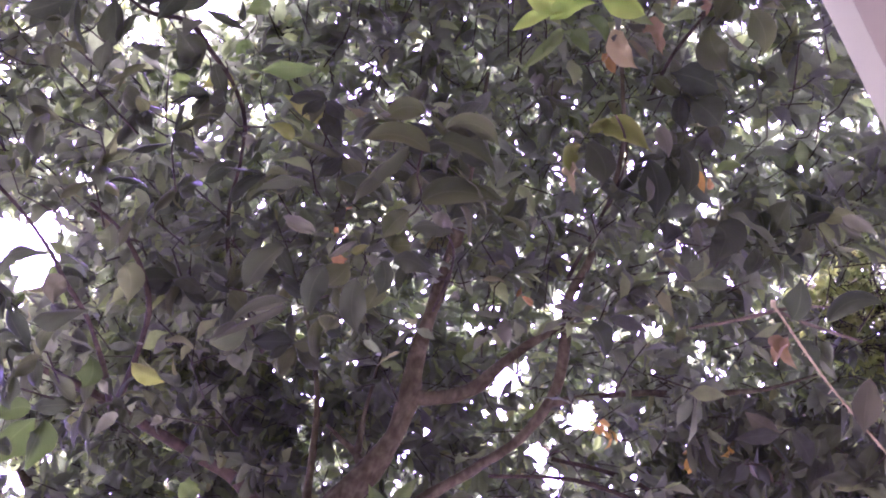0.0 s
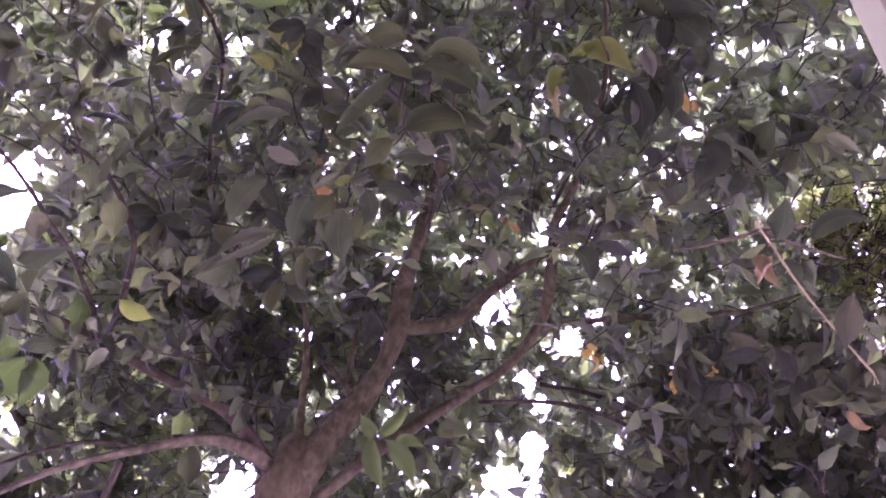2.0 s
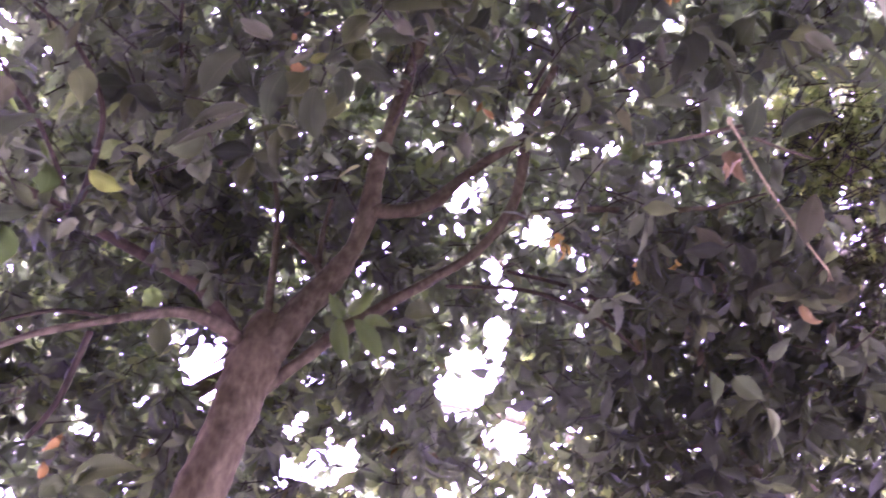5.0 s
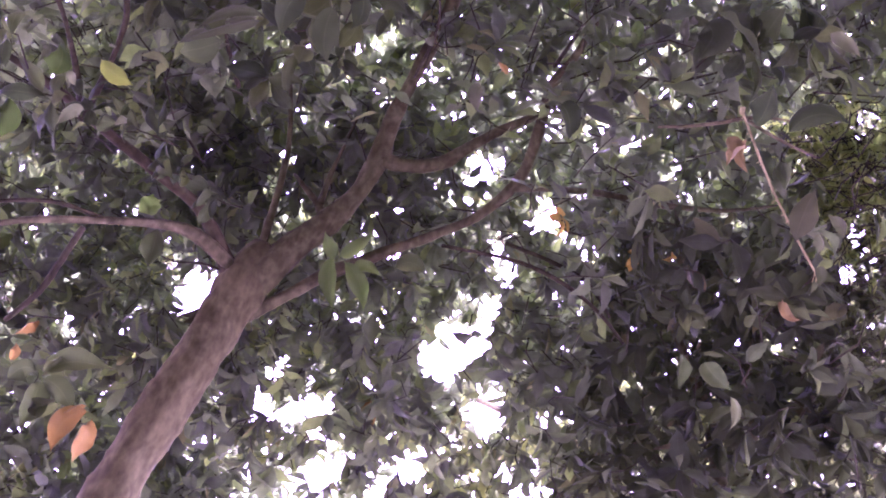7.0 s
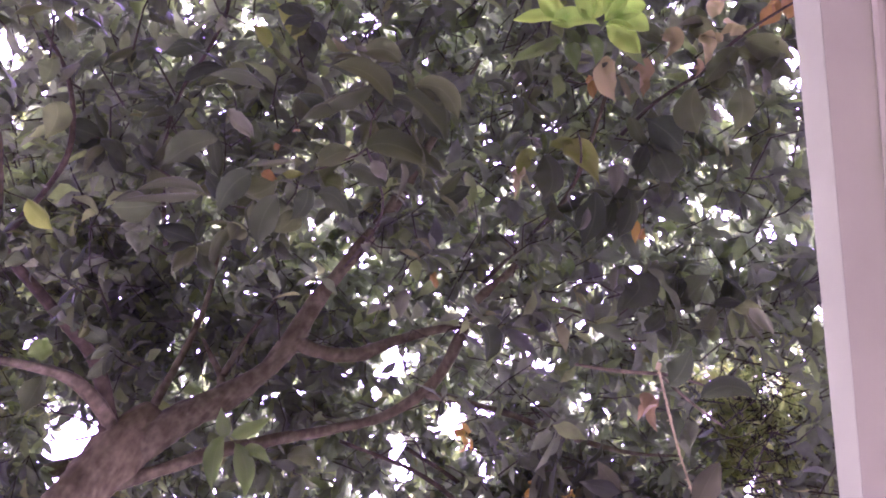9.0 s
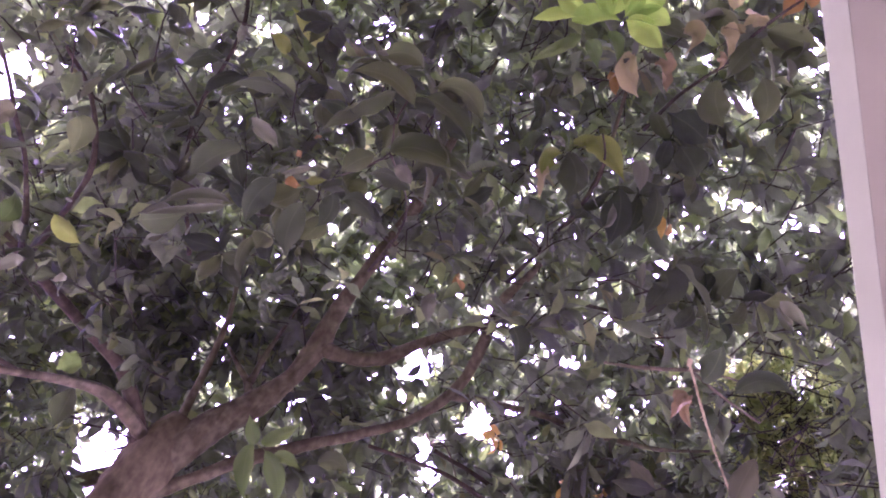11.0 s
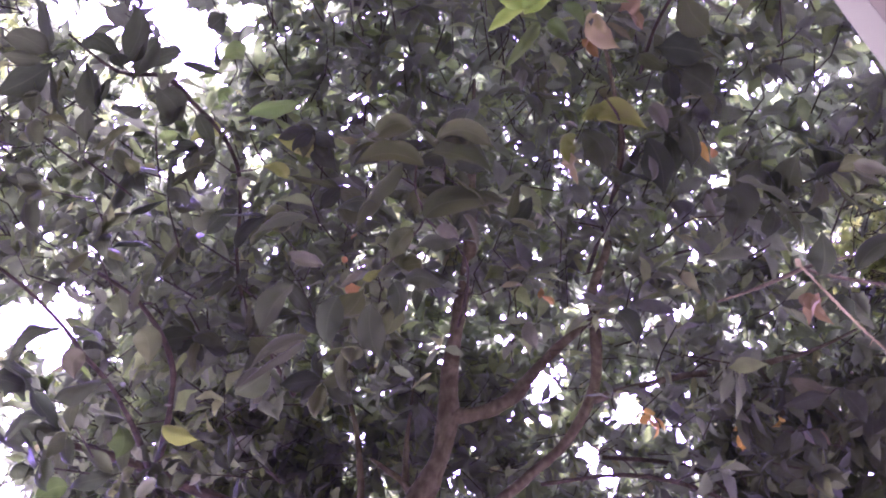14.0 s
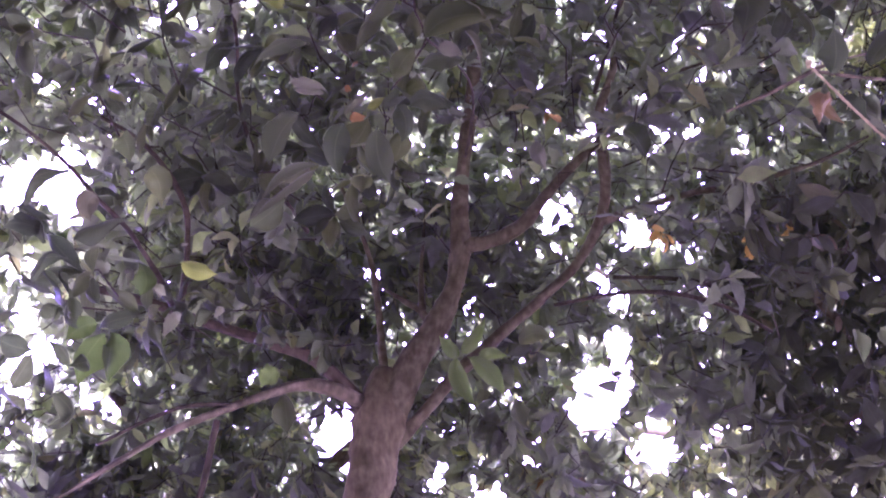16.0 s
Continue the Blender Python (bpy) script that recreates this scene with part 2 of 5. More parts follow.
def blades(stations, seed, across=(-1, 0, 1), curl=0.0, taper=0.85, droop=0.0):
    """Blades one unit long along y, face to +z, with their own bend, fold, twist and wavy rim: points, faces, uvs."""
    rng = np.random.default_rng(seed)
    cuts = np.r_[0.0, np.linspace(0.12, 1.0, stations - 1)] if stations > 5 else np.linspace(0.0, 1.0, stations)
    shapes = []
    for kind in range(KINDS):
        bend, fold, twist = rng.uniform(-0.1, 1.2), rng.uniform(0.1, 0.8), rng.uniform(-0.8, 0.8)
        roll, hook = rng.uniform(-curl, curl * 1.4), rng.uniform(0, curl * 1.2)
        if droop:
            bend, fold, roll = bend * 1.1 + 0.15, fold * 0.25, rng.uniform(0.25, 1.0) * droop
        if kind < 4:
            bend, fold, twist = bend * 0.6, fold * 0.8, twist * 0.8
        broad, phase, sway = rng.uniform(0.85, 1.15), rng.uniform(0, 6.28), rng.uniform(-0.12, 0.12)
        rows = []
        for u in cuts:
            v = max((u - 0.1) / 0.9, 0)
            half = 0.5 * max(math.sin(math.pi * v ** (0.85 * broad)), 0) ** (0.8 + taper * v * v) + (0.012 if u < 0.5 else 0.003)
            for s in across:
                x = s * half * math.cos(fold) * (1 - 0.25 * abs(roll) * s * s)
                z = abs(s) * half * math.sin(fold) + s * half * twist * u + 0.08 * abs(s) * math.sin(10 * u + phase + s) - roll * half * abs(s) ** 3 * (0.4 + u)
                rows.append((x + sway * math.sin(3.1 * u), u - 0.25 * bend * u * u - 0.2 * hook * u**6, z - bend * u * u * 0.9 - hook * u**5 * 0.5))
        shapes.append(rows)
    n, m = len(cuts), len(across)
    faces = [(m * i + k, m * i + k + 1, m * i + m + k + 1, m * i + m + k) for i in range(n - 1) for k in range(m - 1)]
    uvs = [(s, u) for u in cuts for s in across]
    return np.array(shapes), np.array(faces), np.array(uvs, float)


FINE, COARSE, PLAIN, FAR, LEAST = blades(8, 5), blades(6, 6), blades(5, 7), blades(4, 9), blades(3, 10)
LARGE = blades(14, 12, (-1, -0.75, -0.4, 0, 0.4, 0.75, 1), 0.5, 0.75, 0.9)


def blade_axes(way, face):
    way = way / np.linalg.norm(way, axis=-1, keepdims=True)
    face = face - way * (face * way).sum(-1, keepdims=True)
    face = face / np.maximum(np.linalg.norm(face, axis=-1, keepdims=True), 1e-6)
    return np.cross(way, face), way, face


def leaf_mass(name, base, way, face, length, width, rng, blade):
    """Many leaves in one mesh."""
    shapes, faces, uvs = blade
    pick = shapes[rng.integers(0, KINDS, len(base))]
    x, y, z = blade_axes(way, face)
    co = (base[:, None] + x[:, None] * (pick[..., 0:1] * width[:, None, None]) + y[:, None] * (pick[..., 1:2] * length[:, None, None])
          + z[:, None] * (pick[..., 2:3] * width[:, None, None]))
    count = pick.shape[1]
    all_faces = (faces[None] + (np.arange(len(base)) * count)[:, None, None]).reshape(-1, 4)
    return quads(name, co.reshape(-1, 3), all_faces, np.tile(uvs, (len(base), 1)))


LEAF_MESH = {}


def single_leaf(kind, colour, base, way, face, length, width):
    """One leaf of its own on the nearest twig."""
    key = (kind, colour)
    if key not in LEAF_MESH:
        mesh = quads("leaf", LARGE[0][kind], LARGE[1], LARGE[2])
        mesh.materials.append(LEAF[colour])
        LEAF_MESH[key] = mesh
    x, y, z = blade_axes(np.array(way, float), np.array(face, float))
    ob = new("leaf", LEAF_MESH[key])
    ob.parent = min(STEMS, key=lambda stem: np.linalg.norm(stem[1] - base, axis=1).min())[0]
    m = Matrix(((*x * width, 0), (*y * length, 0), (*z * width, 0), (0, 0, 0, 1))).transposed()
    m.translation = Vector(base)
    ob.matrix_basis = m
    return ob


# ---- ground ----
ring = [(0.0, 0.0)] + [(r * math.cos(a), r * math.sin(a)) for r in (4, 12, 40, 150, 600) for a in np.linspace(0, 2 * math.pi, 33)[:-1]]
gv = [(x, y + 3, 0.03 * noise.noise((x * 0.4, y * 0.4, 0)) if abs(x) + abs(y) < 100 else 0.0) for x, y in ring]
bm = bmesh.new()
pv = [bm.verts.new(v) for v in gv]
for k in range(32):
    bm.faces.new((pv[0], pv[1 + k], pv[1 + (k + 1) % 32]))
    for band in range(4):
        a, b = 1 + band * 32, 1 + (band + 1) * 32
        bm.faces.new((pv[a + k], pv[b + k], pv[b + (k + 1) % 32], pv[a + (k + 1) % 32]))
ground_mesh = bpy.data.meshes.new("ground")
bm.to_mesh(ground_mesh)
bm.free()
tagged(part("ground", ground_mesh, soil, None), "bare pale earth ground under the trees", "ground", kind="structure")

# ---- the house whose roof edge hangs beside the path ----
DOWN = Vector((0.569, 0.703, -0.425)).normalized()
IN = Vector((DOWN.y, -DOWN.x, 0)).normalized()
OUT = DOWN.cross(IN).normalized()
if OUT.z < 0:
    OUT = -OUT
EDGE = Vector((0.608, 1.242, 3.239))
house = thing("house", (-0.7, -0.4, 0), "pale pink house with a sloping porch roof and white bargeboard", "house")
AX = (DOWN, IN, OUT)
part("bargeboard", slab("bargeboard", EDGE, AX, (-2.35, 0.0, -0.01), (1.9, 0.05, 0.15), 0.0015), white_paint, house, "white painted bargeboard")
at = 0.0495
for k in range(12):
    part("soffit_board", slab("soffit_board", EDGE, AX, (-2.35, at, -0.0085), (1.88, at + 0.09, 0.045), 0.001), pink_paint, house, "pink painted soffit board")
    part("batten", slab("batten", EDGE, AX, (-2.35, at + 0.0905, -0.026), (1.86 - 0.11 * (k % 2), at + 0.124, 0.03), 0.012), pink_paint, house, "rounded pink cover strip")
    at += 0.1245
part("roof", slab("roof", EDGE, AX, (-2.35, 0.006, 0.152), (2.0, 2.1, 0.19), 0.008), roof_sheet, house, "dull roof covering")
flat = Vector((DOWN.x, DOWN.y, 0)).normalized()
WALL_AX = (flat, IN, Vector((0, 0, 1)))
foot = Vector((EDGE.x, EDGE.y, 0))


def wall_under_roof(name, low, high):
    """A wall whose top follows the slope of the roof."""
    mesh = slab(name, foot, WALL_AX, (low[0], low[1], 0), (high[0], high[1], 1), 0)
    for v in mesh.vertices:
        if v.co.z > 0.5:
            run = (Vector(v.co) - foot).dot(flat)
            v.co.z = EDGE.z + run * DOWN.z / Vector((DOWN.x, DOWN.y)).length + 0.02
    return mesh


part("side_wall", wall_under_roof("side_wall", (-2.05, 1.78), (1.5, 1.95)), wall_paint, house, "plain rendered wall added out of view")
# unseen tall wall, added to block the sky on the right
part("right_light_screen", slab("right_light_screen", foot, WALL_AX, (-2.14, 2.14, -0.05), (2.2, 2.38, 6.8), 0.02), wall_paint, house, "plain rendered wall added out of view")
# unseen tall wall behind, added to keep the rear sky off the leaves
part("rear_light_screen", slab("rear_light_screen", foot, WALL_AX, (-2.4, -6.5, -0.05), (-2.15, 6.0, 6.8), 0.02), wall_paint, house, "plain rendered wall added out of view")

# ---- the tree: trunk and limbs ----
tree = thing("broadleaf_tree", (-0.92, 3.38, 0), "large evergreen broadleaf tree with dense glossy foliage and brown forking limbs", "tree")
part("trunk", tube("trunk", [(-0.95, 3.37, -0.1, 0.19), (-0.92, 3.38, 0.1, 0.14), (-0.87, 3.38, 0.7, 0.105), (-0.8, 3.385, 1.4, 0.092), (-0.75, 3.39, 1.92, 0.084),
                             (-0.67, 3.41, 2.42, 0.086), (-0.63, 3.44, 2.76, 0.094), (-0.59, 3.44, 2.92, 0.06)], 28, 0.03, 0.22), trunk_bark, tree, "brown bark with pale patches")


STEMS = []


def limb(name, points, skin=None):
    thick = max(p[3] for p in points)
    mat = skin or (bleached_bark if name in ("pale_branch", "dry_twig") else bark if thick > 0.018 else twig_bark)
    points = [(x, y, z, r * (0.72 if thick > 0.02 else 0.6 if name == "twig" else 0.8)) for x, y, z, r in points]
    stem = part(name, tube(name, points, 14 if thick > 0.03 else 8 if thick > 0.01 else 6, 0.035 if thick > 0.02 else 0.03, 0.3), mat, tree)
    if thick < 0.03:
        STEMS.append((stem, np.array(points)[:, :3]))


limb('limb', [(-0.61, 3.44, 2.72, 0.093), (-0.51, 3.42, 2.92, 0.082), (-0.4, 3.41, 3.09, 0.07), (-0.32, 3.39, 3.26, 0.057), (-0.29, 3.36, 3.42,
    0.056), (-0.27, 3.26, 3.57, 0.044), (-0.21, 3.09, 3.73, 0.039), (-0.15, 2.91, 3.87, 0.032), (-0.12, 2.71, 3.94, 0.022), (-0.09, 2.49, 4.01,
    0.015), (-0.06, 2.27, 4.12, 0.008)])
# this limb lies in shade, which is put into its darker bark
limb('limb', [(-0.67, 3.42, 2.74, 0.057), (-0.74, 3.37, 2.83, 0.043), (-0.85, 3.27, 2.92, 0.034), (-1, 3.14, 2.95, 0.029), (-1.18, 2.99, 2.98, 0.024),
    (-1.29, 2.81, 2.97, 0.021), (-1.4, 2.63, 2.94, 0.014)], shaded_bark)
limb('limb', [(-0.61, 3.44, 2.8, 0.029), (-0.62, 3.43, 2.96, 0.023), (-0.64, 3.44, 3.16, 0.02), (-0.67, 3.42, 3.39, 0.017), (-0.73, 3.4, 3.59, 0.012),
    (-0.81, 3.36, 3.8, 0.01)])
limb('pale_branch', [(-0.69, 3.38, 2.78, 0.042), (-0.79, 3.29, 2.81, 0.034), (-0.89, 3.2, 2.79, 0.028), (-1.05, 3.02, 2.65, 0.018), (-1.19, 2.89,
    2.53, 0.014), (-1.28, 2.77, 2.4, 0.01), (-1.4, 2.64, 2.24, 0.006)])
limb('branch', [(-1.05, 3.02, 2.66, 0.01), (-1.16, 2.93, 2.63, 0.009), (-1.25, 2.85, 2.56, 0.008), (-1.36, 2.77, 2.46, 0.006)])
limb('limb', [(-0.29, 3.36, 3.41, 0.046), (-0.17, 3.39, 3.43, 0.04), (-0.04, 3.39, 3.49, 0.038), (0.08, 3.33, 3.59, 0.033), (0.19, 3.25, 3.65, 0.028),
    (0.29, 3.19, 3.7, 0.021), (0.37, 3.1, 3.72, 0.011)])
limb('limb', [(-0.59, 3.46, 2.63, 0.048), (-0.48, 3.45, 2.73, 0.035), (-0.33, 3.41, 2.87, 0.031), (-0.18, 3.4, 2.99, 0.029), (-0.01, 3.38, 3.12,
    0.029), (0.14, 3.35, 3.23, 0.027), (0.25, 3.3, 3.36, 0.029), (0.3, 3.23, 3.46, 0.029), (0.31, 3.1, 3.56, 0.03), (0.31, 2.95, 3.67, 0.024), (0.37,
    2.82, 3.74, 0.017), (0.41, 2.61, 3.81, 0.015), (0.43, 2.4, 3.87, 0.013), (0.42, 2.27, 3.92, 0.011), (0.39, 2.09, 4, 0.008)])
limb('branch', [(0.28, 3.28, 3.39, 0.02), (0.42, 3.29, 3.44, 0.018), (0.65, 3.33, 3.51, 0.016), (0.89, 3.37, 3.56, 0.016), (1.13, 3.34, 3.59, 0.011),
    (1.35, 3.33, 3.68, 0.006)])
limb('branch', [(0.06, 3.39, 3.11, 0.01), (0.21, 3.42, 3.14, 0.01), (0.39, 3.41, 3.14, 0.01), (0.56, 3.41, 3.1, 0.01), (0.71, 3.42, 3.03, 0.009),
    (0.84, 3.44, 2.93, 0.006)])
limb('branch', [(0.32, 2.94, 3.68, 0.011), (0.4, 2.91, 3.71, 0.009), (0.54, 2.91, 3.76, 0.008), (0.8, 2.96, 3.87, 0.007), (1.04, 2.91, 4, 0.005)])
limb('branch', [(-0.42, 3.42, 3.07, 0.027), (-0.47, 3.47, 3.18, 0.023), (-0.55, 3.5, 3.26, 0.018), (-0.63, 3.52, 3.33, 0.01)])
limb('branch', [(-0.47, 3.46, 3.19, 0.019), (-0.48, 3.5, 3.33, 0.015), (-0.48, 3.53, 3.47, 0.011), (-0.46, 3.51, 3.7, 0.006)])
limb('dry_twig', [(0.63, 2.45, 3.18, 0.005), (0.72, 2.38, 3.16, 0.007), (0.78, 2.27, 3.11, 0.008), (0.81, 2.19, 3.07, 0.007), (0.89, 2.14, 3.05,
    0.004), (0.99, 2.11, 3.03, 0.002)])
limb('dry_twig', [(0.81, 2.19, 3.06, 0.006), (0.88, 2.14, 2.98, 0.005), (0.96, 2.09, 2.91, 0.004)])
limb('branch', [(-1.11, 1.64, 2.84, 0.004), (-1.08, 1.81, 2.86, 0.005), (-1.07, 1.97, 2.87, 0.007), (-1.08, 2.1, 2.88, 0.008), (-1.09, 2.29, 2.9,
    0.009), (-1.14, 2.57, 2.92, 0.011), (-1.2, 2.86, 2.92, 0.014)])
limb('branch', [(-1.12, 2.09, 3.16, 0.007), (-1.06, 2.21, 3.16, 0.008), (-1.02, 2.33, 3.12, 0.011), (-1.01, 2.44, 3.07, 0.012), (-1.06, 2.58, 3.03,
    0.011), (-1.12, 2.71, 2.97, 0.014), (-1.21, 2.87, 2.95, 0.015)])
limb('branch', [(-0.93, 1.41, 3.3, 0.004), (-0.87, 1.54, 3.32, 0.006), (-0.79, 1.61, 3.38, 0.008), (-0.76, 1.71, 3.4, 0.008), (-0.72, 1.81, 3.4,
    0.008), (-0.7, 1.93, 3.38, 0.008), (-0.74, 2.09, 3.37, 0.008), (-0.81, 2.29, 3.35, 0.007), (-0.85, 2.56, 3.34, 0.01), (-0.81, 2.99, 3.31, 0.013)])
limb('twig', [(-0.27, 2.03, 3.05, 0.003), (-0.21, 1.97, 3.06, 0.004), (-0.15, 1.89, 3.07, 0.004), (-0.16, 1.81, 3.08, 0.004), (-0.15, 1.75, 3.09,
    0.004), (-0.14, 1.7, 3.12, 0.003)])
limb('twig', [(-0.15, 1.89, 3.07, 0.004), (-0.09, 2.19, 3.21, 0.006), (-0.12, 2.56, 3.4, 0.008), (-0.21, 3.03, 3.6, 0.011)])
limb('twig', [(0.56, 1.63, 3.63, 0.007), (0.58, 1.53, 3.63, 0.007), (0.62, 1.42, 3.62, 0.006), (0.67, 1.34, 3.64, 0.004)])
limb('twig', [(0.47, 2.03, 3.75, 0.009), (0.5, 1.83, 3.69, 0.009), (0.56, 1.63, 3.63, 0.007)])
limb('twig', [(0.38, 2.06, 3.41, 0.006), (0.38, 1.98, 3.41, 0.006), (0.36, 1.9, 3.41, 0.006), (0.33, 1.85, 3.42, 0.004)])
limb('twig', [(0.3, 2.93, 3.74, 0.013), (0.35, 2.6, 3.66, 0.01), (0.38, 2.06, 3.41, 0.006)])
limb('branch', [(0.31, 3.65, 3.35, 0.012), (0.52, 3.65, 3.32, 0.011), (0.69, 3.66, 3.27, 0.011), (0.82, 3.7, 3.16, 0.007)])
limb('branch', [(-1.06, 2.95, 2.58, 0.014), (-1.09, 2.99, 2.47, 0.014), (-1.12, 3.02, 2.35, 0.013), (-1.18, 3.03, 2.23, 0.01)])
limb('twig', [(-0.71, 3.41, 2.75, 0.008), (-0.77, 3.39, 2.68, 0.007), (-0.83, 3.34, 2.62, 0.004)])
limb('twig', [(-0.72, 3.4, 2.76, 0.007), (-0.8, 3.41, 2.77, 0.006), (-0.91, 3.44, 2.76, 0.005), (-0.98, 3.41, 2.76, 0.003)])
limb('twig', [(0.21, 3.43, 3.13, 0.007), (0.32, 3.45, 3.28, 0.007), (0.44, 3.59, 3.23, 0.006)])
limb('twig', [(-0.46, 4.33, 2.67, 0.005), (-0.36, 4.36, 2.62, 0.007), (-0.23, 4.38, 2.63, 0.005)])

# ---- openings in the canopy where the sky shows: a place in each, and its radius ----
CLEARING = np.array((0.12, 0.35, 1.52))
GAPS = []
# openings in this crown alone, with sunlit trees behind them
GLADES = []
GAPS += [(-0.63, 4.56, 2.82, 0.058), (-0.49, 4.61, 2.71, 0.07), (-0.33, 4.62, 2.77, 0.058), (-0.15, 4.59, 2.92, 0.058), (-0.64, 4.6, 2.66, 0.07),
    (-0.34, 4.65, 2.64, 0.07), (-0.2, 4.63, 2.74, 0.046), (-0.58, 4.54, 2.9, 0.041), (-0.44, 4.58, 2.83, 0.035), (-0.29, 4.6, 2.85, 0.029)]
GAPS += [(0.12, 4.08, 4, 0.075), (0.07, 4.11, 3.95, 0.052), (0.18, 4.04, 4.06, 0.046), (0.49, 4.14, 3.87, 0.081), (0.44, 4.18, 3.82, 0.052), (0.29,
    4.26, 3.69, 0.081), (0.37, 4.31, 3.6, 0.052), (0.36, 4.4, 3.41, 0.064), (0.24, 4.48, 3.22, 0.139), (0.14, 4.52, 3.15, 0.116), (0.33, 4.44, 3.33,
    0.075), (0.8, 3.87, 4.2, 0.041), (0.98, 3.67, 4.4, 0.032), (1.16, 3.63, 4.38, 0.035), (0.91, 3.7, 4.39, 0.026), (-1.06, 4.38, 3.07, 0.058),
    (-1.17, 4.31, 3.16, 0.035), (-1.1, 4.4, 2.99, 0.058), (-1.02, 4.37, 3.13, 0.035), (-0.94, 4, 3.9, 0.026)]
GAPS += [(-0.92, 4.18, 3.6, 0.026), (-2.12, 3.35, 4, 0.093), (-2.13, 3.42, 3.91, 0.093), (-2.04, 3.29, 4.15, 0.046), (0.35, 3.55, 4.65, 0.029)]
GAPS += [(0.45, 3.44, 4.75, 0.032), (0.26, 3.4, 4.81, 0.032), (0.07, 3.32, 4.89, 0.029), (1.19, 3.81, 4.15, 0.032), (1.07, 3.92, 4.05, 0.032), (-0.36,
    4.3, 3.58, 0.035), (-0.4, 4.33, 3.5, 0.029), (0.01, 3.88, 4.28, 0.029), (-0.81, 3.99, 3.96, 0.02), (1.3, 3.04, 4.91, 0.029), (1.58, 2.98, 4.84,
    0.046), (1.51, 2.97, 4.88, 0.035), (1.44, 3.16, 4.76, 0.023), (1.08, 4.05, 3.85, 0.032), (1.69, 4.07, 3.44, 0.014), (-1.74, 4.11, 3.1, 0.035),
    (-2.02, 3.96, 3.11, 0.052), (1.1, 3.56, 4.49, 0.026), (-0.93, 3.49, 4.55, 0.029), (-0.08, 3.88, 4.27, 0.02)]
GAPS += [(-2.17, 3.38, 3.97, 0.122), (-2.26, 3.29, 3.99, 0.099), (-2.34, 3.26, 3.94, 0.087), (-2.37, 3.6, 3.44, 0.064), (-2.32, 3.7, 3.32, 0.075),
    (-2.17, 3.89, 3.16, 0.081), (-2.4, 3.68, 3.26, 0.064), (-1.11, 4.42, 3.09, 0.099), (-1.2, 4.43, 3, 0.046), (0.33, 4.43, 3.47, 0.064), (0.18, 4.58,
    3.14, 0.139), (0.45, 4.64, 2.96, 0.128), (0.47, 4.18, 3.9, 0.052), (0.78, 3.9, 4.24, 0.035), (0.28, 4.31, 3.71, 0.058), (0.09, 4.11, 4.04, 0.058),
    (-2.17, 2.97, 4.4, 0.046), (-1.99, 3.19, 4.32, 0.035)]
GAPS += [(-0.24, 4.74, 2.45, 0.104), (0.17, 4.73, 2.58, 0.104), (-0.42, 4.63, 2.76, 0.058), (-0.61, 4.63, 2.64, 0.058), (0.03, 4.75, 2.47, 0.064),
    (0.48, 4.61, 2.93, 0.093), (0.2, 4.52, 3.16, 0.093), (0.32, 4.43, 3.38, 0.052), (0.32, 4.34, 3.55, 0.029), (0.35, 4.37, 3.48, 0.035), (0.45, 4.55,
    3.1, 0.041), (0.23, 4.47, 3.28, 0.058), (0.39, 4.57, 3.04, 0.035), (0.34, 4.27, 3.67, 0.035), (-1.09, 4.35, 3.08, 0.052), (0.27, 4.25, 3.71,
    0.058), (0.08, 4.05, 4.01, 0.075), (-0.46, 4.3, 3.53, 0.029), (0.46, 4.13, 3.88, 0.064), (0.61, 4.06, 3.98, 0.058)]
GAPS += [(0.79, 3.82, 4.26, 0.046), (-0.12, 4.1, 3.92, 0.035), (0.15, 4.65, 2.83, 0.035), (-0.6, 4.55, 2.91, 0.041), (1.69, 4.11, 3.45, 0.035),
    (-1.81, 4.03, 3.11, 0.035), (-1.71, 4.11, 3.04, 0.029)]
GAPS += [(-1.8, 2.39, 5.07, 0.133), (-1.53, 2.49, 5.15, 0.139), (-1.75, 2.72, 4.89, 0.058), (-1.43, 2.6, 5.13, 0.116), (-1.23, 2.56, 5.24, 0.11),
    (-1.94, 2.32, 5.03, 0.104), (-1.68, 2.59, 5.02, 0.099), (-1.48, 2.69, 5.05, 0.081), (-1.18, 2.69, 5.17, 0.064), (-2.22, 3.26, 4.06, 0.099),
    (-2.17, 3.41, 3.92, 0.104), (-2.08, 3.31, 4.13, 0.064), (-2.31, 3.29, 3.94, 0.046), (-2.3, 3.69, 3.35, 0.052), (-2.17, 3.02, 4.37, 0.035), (-1.96,
    3.26, 4.29, 0.029), (1.26, 3.1, 4.94, 0.029), (1.45, 3.07, 4.89, 0.041), (1.56, 3.02, 4.89, 0.041)]
GAPS += [(-2.11, 3.29, 4.1, 0.081), (1.24, 2.47, 5.34, 0.075), (0.11, 4.08, 4.06, 0.064), (-1.15, 4.39, 3.07, 0.075), (-1.24, 4.33, 3.14, 0.035),
    (1.17, 3.83, 4.2, 0.035), (1.12, 3.64, 4.44, 0.035), (-0.89, 3.36, 4.71, 0.029), (0.8, 3.88, 4.25, 0.052)]
